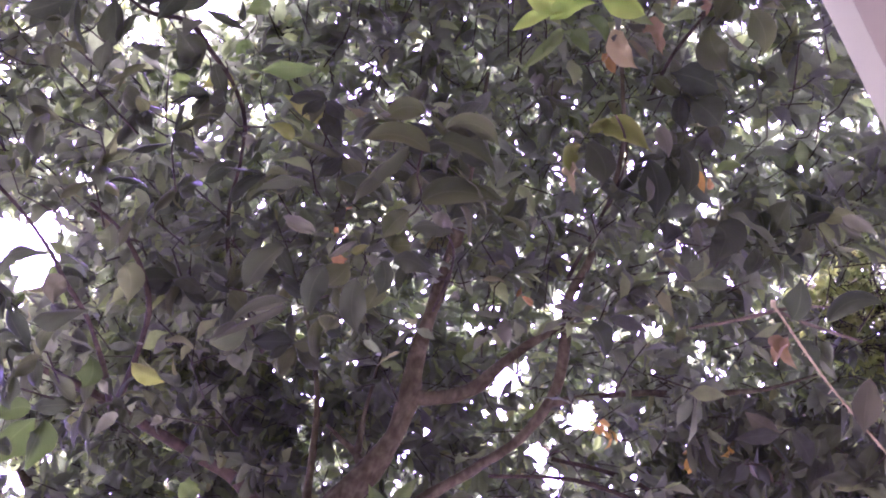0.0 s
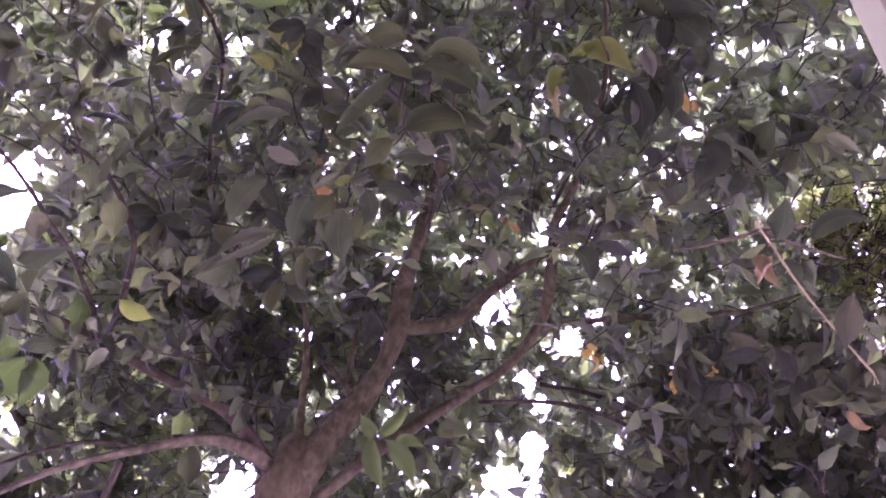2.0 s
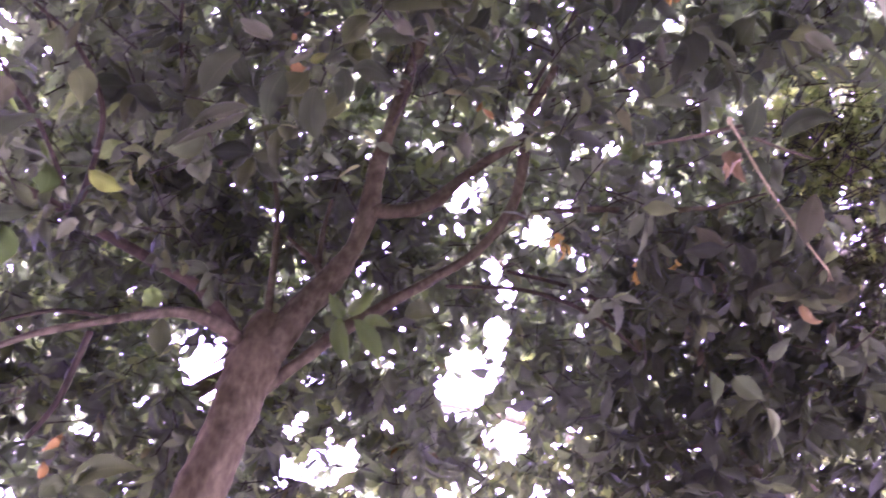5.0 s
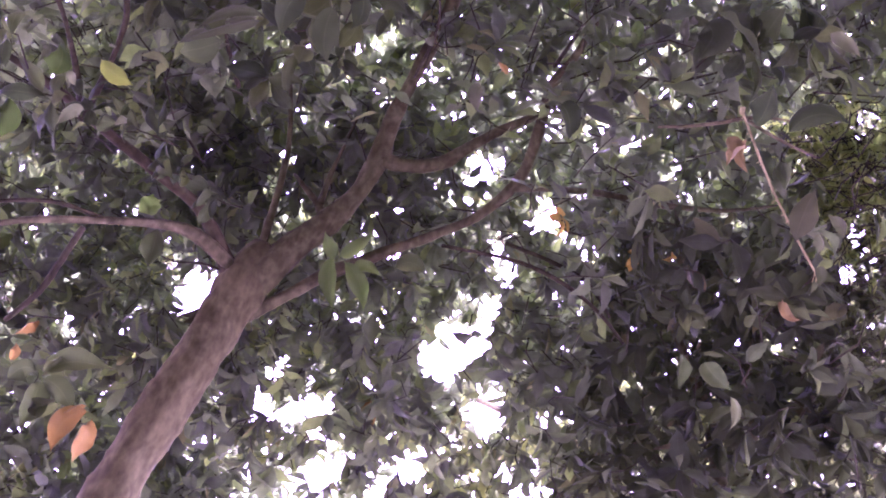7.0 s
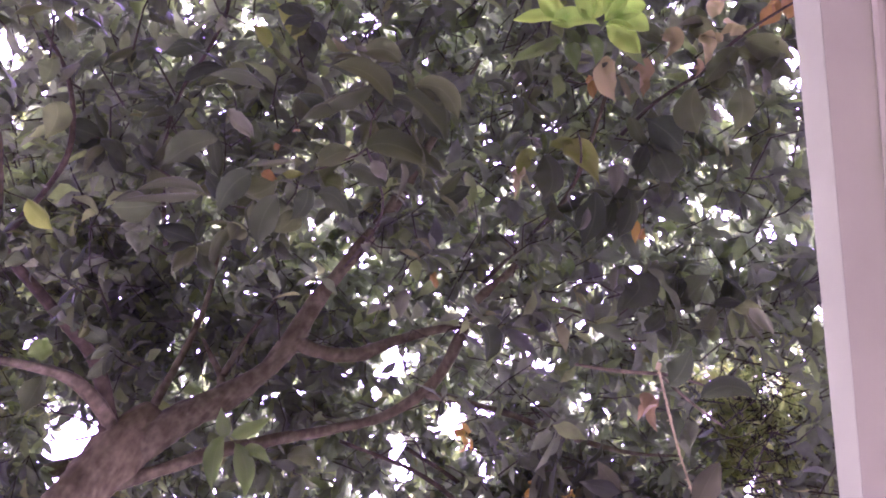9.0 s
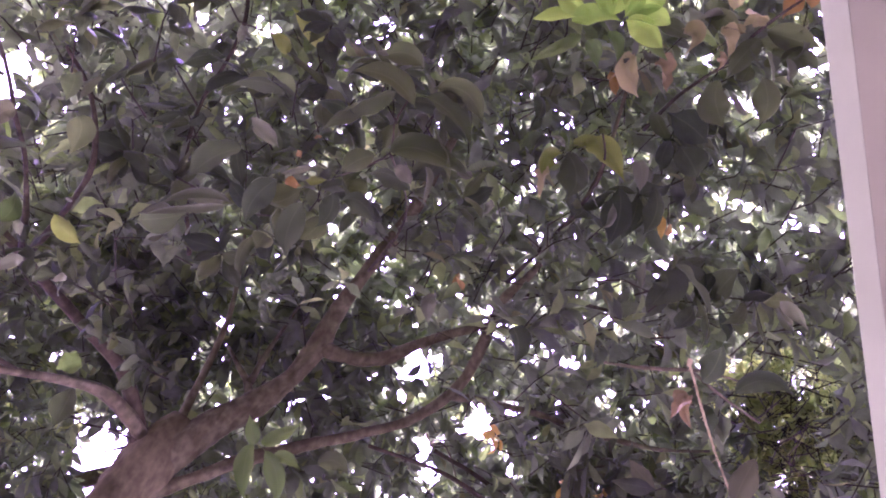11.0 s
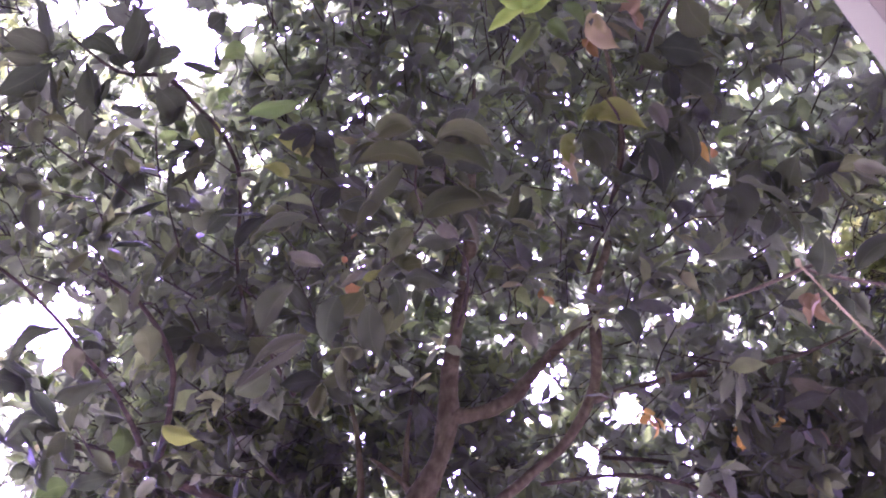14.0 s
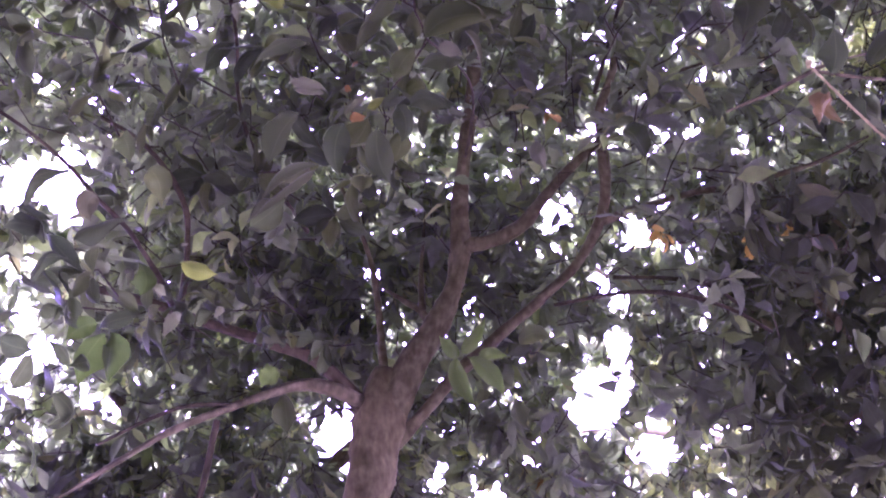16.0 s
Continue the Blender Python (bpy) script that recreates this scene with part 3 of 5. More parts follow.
GAPS += [(1.25, 3.06, 4.95, 0.026), (1.2, 3.13, 4.91, 0.023), (1.56, 3, 4.88, 0.038), (1.44, 3, 4.92, 0.023), (1.35, 2.99, 4.96, 0.023), (1.63, 3.11,
    4.76, 0.023), (1.53, 3.11, 4.81, 0.023), (1.25, 2.88, 5.08, 0.023), (0.31, 3.56, 4.68, 0.023), (0.42, 3.43, 4.8, 0.032), (0.06, 3.3, 4.93, 0.035),
    (0.11, 3.37, 4.87, 0.026), (0.52, 3.49, 4.74, 0.023), (0.85, 3.67, 4.49, 0.032), (1.14, 3.65, 4.43, 0.032), (-1, 4.01, 3.91, 0.026), (-0.77, 4.11,
    3.84, 0.026), (-0.92, 4.19, 3.64, 0.023), (-0.44, 4.34, 3.56, 0.029), (-0.3, 4.37, 3.53, 0.02)]
GAPS += [(1.15, 2.39, 5.4, 0.035), (1.25, 2.65, 5.23, 0.026), (1.28, 2.55, 5.28, 0.035), (-1.22, 3.14, 4.78, 0.035)]
GLADES += [(1.53, 3.54, 4.32, 0.058), (1.63, 3.55, 4.26, 0.078), (1.74, 3.47, 4.3, 0.087), (1.83, 3.5, 4.2, 0.093), (1.85, 3.4, 4.31, 0.07), (1.76,
    3.6, 4.12, 0.07), (1.87, 3.61, 4.04, 0.087), (1.81, 3.27, 4.46, 0.041), (1.68, 3.41, 4.4, 0.046), (1.89, 3.72, 3.87, 0.058), (1.59, 3.64, 4.17,
    0.052), (0.84, 4.01, 4.08, 0.046), (0.88, 3.72, 4.44, 0.035), (-2.08, 3.41, 4, 0.064), (-2.02, 3.36, 4.11, 0.035), (-1.51, 3.13, 4.68, 0.035),
    (-1.44, 3.18, 4.67, 0.035)]
GAPS += [(-1.10, 4.46, 3.11, 0.140), (-1.12, 4.50, 2.99, 0.100)]
GAPS = np.array(GAPS)
GAPS[:, 3] *= np.where(GAPS[:, 3] > 0.05, 1.0, 0.72)


def cones(rows):
    """Each opening as a direction from the clearing and a half angle."""
    way = rows[:, :3] - CLEARING
    far = np.linalg.norm(way, axis=1)
    return way / far[:, None], rows[:, 3] / far


GLADES += [(1.87, 3.56, 3.96, 0.1), (1.96, 3.7, 3.7, 0.12), (2.05, 3.82, 3.44, 0.11), (1.7, 3.45, 4.2, 0.1)]
GLADES = np.array(GLADES)
GLADES[:, 3] *= np.where(GLADES[:, 0] > 1.4, 1.4, 1.0)
GAPS, GLADES = cones(GAPS), cones(GLADES)


def in_gap(p, grow=1.0, rows=GAPS):
    """True inside an opening; grow widens or narrows the openings."""
    v = p - CLEARING
    v /= np.linalg.norm(v, axis=1, keepdims=True)
    turn = np.arccos(np.clip(v @ rows[0].T, -1, 1))
    return (turn < rows[1] * grow).any(1)


# the upper limb is bare on its shaded side
BARE = cones(np.array([(-0.29, 3.36, 3.42, 0.07), (-0.28, 3.3, 3.5, 0.065), (-0.27, 3.26, 3.57, 0.06), (-0.24, 3.18, 3.65, 0.06), (-0.21, 3.09, 3.73, 0.055), (-0.18, 3.0, 3.8, 0.05), (-0.15, 2.91, 3.87, 0.045)]))


def rosettes(rng, tips, axes, size, lowest=6, most=12):
    """Whorls of drooping leaves round twig tips: base, way, face, length and width of each leaf."""
    counts = rng.integers(lowest, most + 1, len(tips))
    home = np.repeat(np.arange(len(tips)), counts)
    axis = axes[home]
    spin = rng.uniform(0, 2 * math.pi, len(home))
    helper = np.where(np.abs(axis[:, 2:3]) < 0.8, np.array([[0, 0, 1.0]]), np.array([[1.0, 0, 0]]))
    a = np.cross(axis, helper)
    a /= np.linalg.norm(a, axis=1, keepdims=True)
    b = np.cross(axis, a)
    out = a * np.cos(spin)[:, None] + b * np.sin(spin)[:, None]
    open_by = rng.uniform(0.5, 1.5, len(home))[:, None]
    way = axis * np.cos(open_by) + out * np.sin(open_by) + np.array((0, 0, -1.0)) * rng.uniform(0.0, 0.7, len(home))[:, None]
    way += rng.normal(0, 0.15, way.shape)
    face = axis * np.sin(open_by) - out * np.cos(open_by) + np.array((0, 0, 0.5)) + rng.normal(0, 0.35, way.shape)
    base = tips[home] - axis * rng.uniform(0.0, 0.07, len(home))[:, None]
    length = size[home] * rng.uniform(0.6, 1.15, len(home))
    return base, way, face, length, length * rng.uniform(0.3, 0.46, len(home))


def twigs(name, tips, axes, reach, rng):
    """Thin three-sided twigs that carry the whorls, in one mesh."""
    n = len(tips)
    sag = rng.normal(0, 0.03, (n, 3))
    root = tips - axes * reach[:, None] + np.array((0, 0, -0.03))
    mid = (tips + root) / 2 + sag
    a, b, _ = blade_axes(axes, np.tile((0.2, 0.3, 0.9), (n, 1)))
    c = np.cross(a, axes)
    verts = []
    for at_, r in ((root, 0.0034), (mid, 0.0028), (tips, 0.0018)):
        for k in range(3):
            ang = 2 * math.pi * k / 3
            verts.append(at_ + (a * math.cos(ang) + c * math.sin(ang)) * r)
    co = np.stack(verts, 1)
    faces = np.array([(3 * i + k, 3 * i + (k + 1) % 3, 3 * i + 3 + (k + 1) % 3, 3 * i + 3 + k) for i in range(2) for k in range(3)])
    return quads(name, co.reshape(-1, 3), (faces[None] + (np.arange(n) * 9)[:, None, None]).reshape(-1, 4))


def ball(rng, n, centre, radii, hollow=0.0):
    v = rng.normal(0, 1, (n, 3))
    v /= np.linalg.norm(v, axis=1, keepdims=True)
    r = rng.uniform(hollow**3, 1, n) ** (1 / 3)
    return np.array(centre) + v * r[:, None] * np.array(radii)


def outward(rng, p, centre, lift=0.2, spread=0.5):
    v = p - np.array(centre)
    v /= np.linalg.norm(v, axis=1, keepdims=True)
    v += np.array((0, 0, lift)) + rng.normal(0, spread, v.shape)
    return v / np.linalg.norm(v, axis=1, keepdims=True)


def underside(p):
    """True where the crown may hold leaves: above its arching underside, and clear of the clearing."""
    x, y, z = p.T
    near = np.linalg.norm(p - CLEARING, axis=1)
    slope = np.where(x < -0.95, 0.7, np.where(x > 0.55, 0.60, 0.80))
    front = z > 1.52 + (y - 0.35) * slope * np.random.default_rng(len(p)).choice((1.0, 0.78), len(p), p=(0.4, 0.6))
    behind = (y > 3.55) & (z > 2.0 + 0.25 * np.abs(x + 0.2))
    return (near > 2.75) & (front | behind) & (z > 1.9)


def bough(p):
    """Leaves stand in boughs with looser places between them."""
    lump = np.array([noise.noise(Vector(v) * 1.5) for v in p])
    return lump > np.random.default_rng(len(p)).uniform(-0.75, 0.12, len(p))


def under_roof(p):
    q = p - np.array(EDGE)
    return ((q @ np.array(OUT)) < 0.45) & ((q @ np.array(IN)) > -0.12) & ((q @ np.array(DOWN)) < 2.2) & ((q @ np.array(DOWN)) > -2.8)


def crown(parent, seed, tips, centre, size, leaf_mat, name="foliage", keep=None, glades=False):
    rng = np.random.default_rng(seed)
    axes = outward(rng, tips, centre)
    sizes = rng.uniform(0.85, 1.15, len(tips)) * size
    ok = ~in_gap(tips, 1.05) | ((rng.random(len(tips)) < 0.3) & ~in_gap(tips, 0.45))
    tips, axes, sizes = tips[ok], axes[ok], sizes[ok]
    part("twig_work", twigs("twig_work", tips, axes, rng.uniform(0.08, 0.2, len(tips)), rng), twig_bark, parent)["kind"] = "stuff"
    base, way, face, length, width = rosettes(rng, tips, axes, sizes)
    unit = way / np.linalg.norm(way, axis=1, keepdims=True)
    ragged = rng.choice((0.2, 0.55, 0.9, 1.05), len(base))[:, None]
    clear = ~(in_gap(base + unit * length[:, None] * 0.3, ragged) | in_gap(base + unit * length[:, None] * 0.65, ragged))
    clear &= ~in_gap(base + unit * length[:, None] * 0.5, 1.0, BARE) | (np.linalg.norm(base - CLEARING, axis=1) > 3.2)
    clear &= ~under_roof(base + unit * length[:, None])
    if glades:
        clear &= ~in_gap(base + unit * length[:, None] * 0.5, 1.0, GLADES)
    if keep is not None:
        clear &= keep(base + unit * length[:, None] * 0.8)
    base, way, face, length, width = base[clear], way[clear], face[clear], length[clear], width[clear]
    far = np.linalg.norm(base - CLEARING, axis=1)
    run = np.maximum(np.hypot(base[:, 0] - CLEARING[0], base[:, 1] - CLEARING[1]), 0.01)
    over = ((base[:, 2] - CLEARING[2]) / run > 2.6) | (np.abs(base[:, 0] - CLEARING[0]) > base[:, 1] - CLEARING[1] + 0.3)
    far = np.where(over, 9.0, far)
    for blade, pick in ((FINE, far < 2.9), (COARSE, (far >= 2.9) & (far < 3.4)), (PLAIN, (far >= 3.4) & (far < 4.2)), (FAR, (far >= 4.2) & (far < 6.6) & (length > 0.09)), (LEAST, (far >= 6.6) | ((far >= 4.2) & (length <= 0.09)))):
        if pick.any():
            part(name, leaf_mass(name, base[pick], way[pick], face[pick], length[pick], width[pick], rng, blade), leaf_mat, parent)["kind"] = "stuff"


rng = np.random.default_rng(11)
tips = ball(rng, 17000, (0.05, 3.1, 4.35), (3.25, 2.95, 2.3), 0.3)
tips = tips[underside(tips) & ~under_roof(tips) & bough(tips)]
tips = np.concatenate([tips, ball(rng, 260, (0.15, 3.36, 4.89), (0.75, 0.6, 0.75)), ball(rng, 90, (-1.58, 3.60, 3.64), (0.7, 0.5, 0.5)),
                       ball(rng, 160, (-1.50, 5.00, 2.27), (0.7, 0.4, 0.45)), ball(rng, 90, (-1.60, 4.02, 3.67), (0.7, 0.5, 0.5)), ball(rng, 80, (-0.86, 4.20, 3.89), (0.5, 0.45, 0.55)),
                       ball(rng, 70, (-2.2, 3.6, 3.0), (0.35, 0.5, 0.5)), ball(rng, 80, (-0.72, 2.45, 4.78), (0.55, 0.4, 0.45)), ball(rng, 50, (0.2, 2.6, 4.7), (0.5, 0.4, 0.45))])
# crown tips at the lower right, kept apart for the shade-coloured leaves
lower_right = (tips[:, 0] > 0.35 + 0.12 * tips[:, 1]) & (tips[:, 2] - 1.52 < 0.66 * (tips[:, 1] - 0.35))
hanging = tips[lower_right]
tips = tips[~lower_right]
crown(tree, 21, tips, (-0.3, 3.4, 3.6), 0.132, foliage, keep=underside, glades=True)
# finer growth on the crown's outside, its sunlight put into a lighter leaf colour
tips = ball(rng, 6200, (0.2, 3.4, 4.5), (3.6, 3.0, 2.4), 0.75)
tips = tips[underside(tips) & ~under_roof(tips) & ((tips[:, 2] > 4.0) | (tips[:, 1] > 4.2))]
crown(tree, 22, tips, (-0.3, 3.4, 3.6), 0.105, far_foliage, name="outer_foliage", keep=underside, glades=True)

# ---- hand-set leaves round the nearest twigs ----
shape = random.Random(8)


def spray(colour, rows):
    for bx, by, bz, tx, ty, tz, width in rows:
        base, tip = np.array((bx, by, bz)), np.array((tx, ty, tz))
        way = tip - base
        long = float(np.linalg.norm(way))
        loose = 0.4 if colour in ("bright", "peach", "tan", "lime") else 1.0
        face = np.array((shape.gauss(0, 0.5) * loose, 0.55 + shape.gauss(0, 0.45) * loose, 0.75))
        single_leaf(shape.randrange(4 if colour in ("bright", "tan", "lime", "peach") else KINDS), colour, base, way, face, max(long * 1.12, width * 1.3), width * {"pale": 0.7, "green": 1.08, "dark": 0.95, "bright": 1.1, "lime": 0.95, "fresh": 0.75}.get(colour, 1.0))


spray('pale', [(-0.47, 1.86, 2.94, -0.38, 1.87, 2.91, 0.04), (-0.29, 1.91, 2.95, -0.36, 1.91, 2.87, 0.03), (-0.53, 1.99, 2.76, -0.42, 1.97, 2.78, 0.034), (-0.61, 2.01, 2.68, -0.52, 1.97, 2.74, 0.04)])
spray('green', [(-0.6, 1.95, 3.16, -0.47, 1.94, 3.17, 0.085), (-0.35, 2.13, 3.07, -0.43, 2.19, 2.92, 0.102), (-0.27, 2.17, 3.04, -0.3, 2.2, 2.95,
    0.068), (-0.23, 2.08, 3.16, -0.31, 2.11, 3.04, 0.077), (-0.39, 2.17, 3.01, -0.41, 2.2, 2.9, 0.085), (-0.27, 2.12, 3.11, -0.13, 2.08, 3.12, 0.077),
    (-0.59, 2.2, 2.88, -0.69, 2.18, 2.79, 0.077), (-0.4, 2.25, 2.9, -0.37, 2.17, 2.96, 0.068)])
spray('lime', [(-0.32, 2.18, 3.17, -0.39, 2.16, 3.12, 0.035), (-0.31, 2.27, 3.08, -0.3, 2.27, 3.01, 0.039)])
spray('pale', [(0.26, 1.99, 3.48, 0.2, 1.96, 3.46, 0.04), (0.11, 1.85, 3.59, 0.1, 1.88, 3.52, 0.033), (0.61, 1.71, 3.63, 0.66, 1.76, 3.54, 0.051),
    (0.6, 2.13, 3.3, 0.62, 2.12, 3.25, 0.047), (0.47, 1.95, 3.49, 0.53, 1.96, 3.42, 0.051), (-0.7, 1.94, 3.34, -0.66, 1.94, 3.3, 0.029), (-0.18, 1.81,
    3.59, -0.14, 1.82, 3.54, 0.022), (0.95, 2.04, 3.27, 1.02, 2.02, 3.19, 0.033)])
spray('dark', [(0.5, 1.54, 3.69, 0.43, 1.57, 3.64, 0.082), (0.63, 1.98, 3.36, 0.68, 1.93, 3.34, 0.035), (0.47, 1.79, 3.54, 0.6, 1.79, 3.47, 0.106), (0.53, 1.84, 3.5, 0.61, 1.87, 3.41, 0.106)])
spray('rust', [(-0.37, 2.17, 3.1, -0.42, 2.14, 3.05, 0.042), (-0.37, 2.07, 3.2, -0.38, 2.04, 3.18, 0.021), (-0.4, 2.12, 3.15, -0.41, 2.07, 3.13,
    0.021), (0.28, 1.74, 3.54, 0.31, 1.75, 3.49, 0.03), (0.65, 1.42, 3.67, 0.59, 1.42, 3.64, 0.035), (0.6, 1.96, 3.32, 0.58, 1.97, 3.27, 0.031),
    (0.12, 2.25, 3.09, 0.15, 2.24, 3.04, 0.024)])
spray('green', [(0.62, 1.56, 3.66, 0.57, 1.62, 3.59, 0.05), (0.7, 1.53, 3.65, 0.74, 1.51, 3.61, 0.057), (0.64, 1.58, 3.64, 0.67, 1.6, 3.58, 0.046),
    (0.64, 1.53, 3.67, 0.69, 1.55, 3.6, 0.053), (0.68, 1.48, 3.69, 0.72, 1.46, 3.65, 0.053), (0.61, 1.61, 3.63, 0.6, 1.67, 3.55, 0.06), (0.71, 1.59,
    3.62, 0.7, 1.64, 3.55, 0.06), (0.6, 1.56, 3.66, 0.67, 1.53, 3.62, 0.046)])
spray('dark', [(-1.19, 2.15, 2.47, -1.24, 2.06, 2.47, 0.068), (-1.19, 2.15, 2.47, -1.23, 2.13, 2.37, 0.068), (-1.18, 2.17, 2.45, -1.12, 2.21, 2.36,
    0.068), (-1.17, 2.15, 2.5, -1.08, 2.18, 2.47, 0.061), (-1.21, 2.19, 2.37, -1.25, 2.15, 2.29, 0.075), (-1.17, 2.21, 2.39, -1.06, 2.27, 2.32,
    0.068), (-1.13, 2.21, 2.45, -1.03, 2.22, 2.46, 0.058), (-1.21, 2.1, 2.54, -1.22, 2.02, 2.56, 0.068), (-1.23, 2.21, 2.29, -1.13, 2.25, 2.24,
    0.075), (-1.19, 2.01, 2.7, -1.13, 1.93, 2.79, 0.085), (-1.22, 1.94, 2.76, -1.17, 1.99, 2.67, 0.068)])
spray('dark', [(-1.13, 2.15, 2.56, -1.16, 2.06, 2.58, 0.058), (-1.12, 2.26, 2.36, -1.13, 2.25, 2.26, 0.065)])
spray('rust', [(0.11, 3.14, 3.88, 0.13, 3.14, 3.79, 0.037)])
spray('amber', [(0.471, 3.086, 3.185, 0.435, 3.014, 3.203, 0.041), (0.471, 3.086, 3.185, 0.444, 3.077, 3.104, 0.041), (0.471, 3.086, 3.185, 0.507, 3.068, 3.104, 0.041),
    (0.471, 3.086, 3.185, 0.534, 3.05, 3.14, 0.036), (0.471, 3.086, 3.185, 0.408, 3.05, 3.158, 0.036), (0.75, 3.086, 3.113, 0.741, 3.077, 3.032, 0.046),
    (0.75, 3.086, 3.113, 0.786, 3.059, 3.05, 0.038), (0.75, 3.086, 3.113, 0.705, 3.032, 3.131, 0.038), (0.75, 3.086, 3.113, 0.777, 3.023, 3.122, 0.033),
    (0.876, 3.041, 3.14, 0.894, 3.014, 3.077, 0.036), (0.876, 3.041, 3.14, 0.858, 3.023, 3.077, 0.033)])
spray('fresh', [(-0.68, 2.03, 3.71, -0.57, 2.07, 3.66, 0.053), (-0.63, 2.13, 3.65, -0.53, 2.17, 3.6, 0.053), (-0.79, 1.88, 3.78, -0.86, 1.86, 3.71,
    0.044), (-0.87, 1.92, 3.71, -0.9, 1.93, 3.64, 0.044), (-1.25, 2.31, 3.1, -1.14, 2.31, 3.12, 0.077), (-1.29, 2.33, 3.04, -1.17, 2.36, 3.03, 0.077),
    (-1.17, 2.26, 3.23, -1.17, 2.27, 3.15, 0.053), (-1.3, 2.25, 3.14, -1.21, 2.27, 3.11, 0.053), (-0.81, 1.96, 3.72, -0.83, 1.97, 3.64, 0.048),
    (-0.49, 2.04, 3.77, -0.53, 2.03, 3.71, 0.04)])
spray('pale', [(-1.07, 2.43, 2.8, -1.03, 2.43, 2.75, 0.029), (-0.74, 2.06, 3.46, -0.71, 2.07, 3.41, 0.034), (-0.99, 2.41, 2.91, -0.95, 2.38, 2.9,
    0.023), (-1.07, 2.35, 2.93, -1.03, 2.34, 2.89, 0.031), (-0.79, 2.46, 2.98, -0.65, 2.4, 3.07, 0.042), (-0.72, 2.48, 2.99, -0.75, 2.48, 2.9,
    0.034)])
spray('dark', [(-1, 1.86, 2.78, -1.1, 1.76, 2.74, 0.088), (-1.07, 1.93, 2.63, -1.05, 1.84, 2.7, 0.08), (-0.98, 1.89, 2.77, -0.92, 1.84, 2.82, 0.061),
    (-0.91, 1.98, 2.71, -1.01, 1.91, 2.65, 0.083), (-1.11, 1.85, 2.69, -1.03, 1.88, 2.66, 0.048), (-1.05, 1.93, 2.65, -1.12, 1.82, 2.65, 0.064),
    (-1.03, 1.97, 2.61, -1.11, 1.88, 2.59, 0.096)])
spray('dark', [(-0.84, 1.51, 3.29, -0.73, 1.4, 3.37, 0.09), (-0.83, 1.5, 3.3, -0.88, 1.36, 3.32, 0.065), (-0.98, 1.43, 3.26, -0.93, 1.3, 3.32, 0.073),
    (-0.97, 1.44, 3.26, -1.04, 1.33, 3.24, 0.073), (-0.98, 1.44, 3.25, -1.05, 1.38, 3.2, 0.042), (-0.97, 1.45, 3.25, -1.07, 1.44, 3.14, 0.082),
    (-0.98, 1.45, 3.25, -1, 1.54, 3.12, 0.073), (-0.84, 1.52, 3.29, -0.84, 1.43, 3.3, 0.049), (-0.82, 1.54, 3.28, -0.73, 1.45, 3.34, 0.068), (-0.75,
    1.56, 3.3, -0.71, 1.57, 3.27, 0.065)])
spray('dark', [(-0.85, 1.54, 3.33, -0.64, 1.52, 3.4, 0.047), (-0.74, 1.56, 3.37, -0.62, 1.61, 3.35, 0.03), (-0.8, 1.59, 3.32, -0.73, 1.67, 3.26,
    0.092), (-0.73, 1.64, 3.32, -0.77, 1.68, 3.23, 0.067), (-0.88, 1.55, 3.31, -0.96, 1.53, 3.22, 0.067), (-0.83, 1.62, 3.29, -0.89, 1.64, 3.19,
    0.083), (-0.61, 1.5, 3.47, -0.67, 1.51, 3.4, 0.067), (-0.65, 1.56, 3.42, -0.62, 1.59, 3.36, 0.033), (-0.93, 1.5, 3.31, -0.91, 1.6, 3.21, 0.083),
    (-1.04, 1.47, 3.27, -1.08, 1.52, 3.15, 0.083)])
spray('fresh', [(-1.41, 2.55, 3.29, -1.45, 2.54, 3.19, 0.091), (-1.38, 2.59, 3.27, -1.42, 2.57, 3.17, 0.082), (-1.33, 2.54, 3.37, -1.35, 2.54, 3.28,
    0.068), (-1.43, 2.52, 3.32, -1.34, 2.51, 3.32, 0.059)])


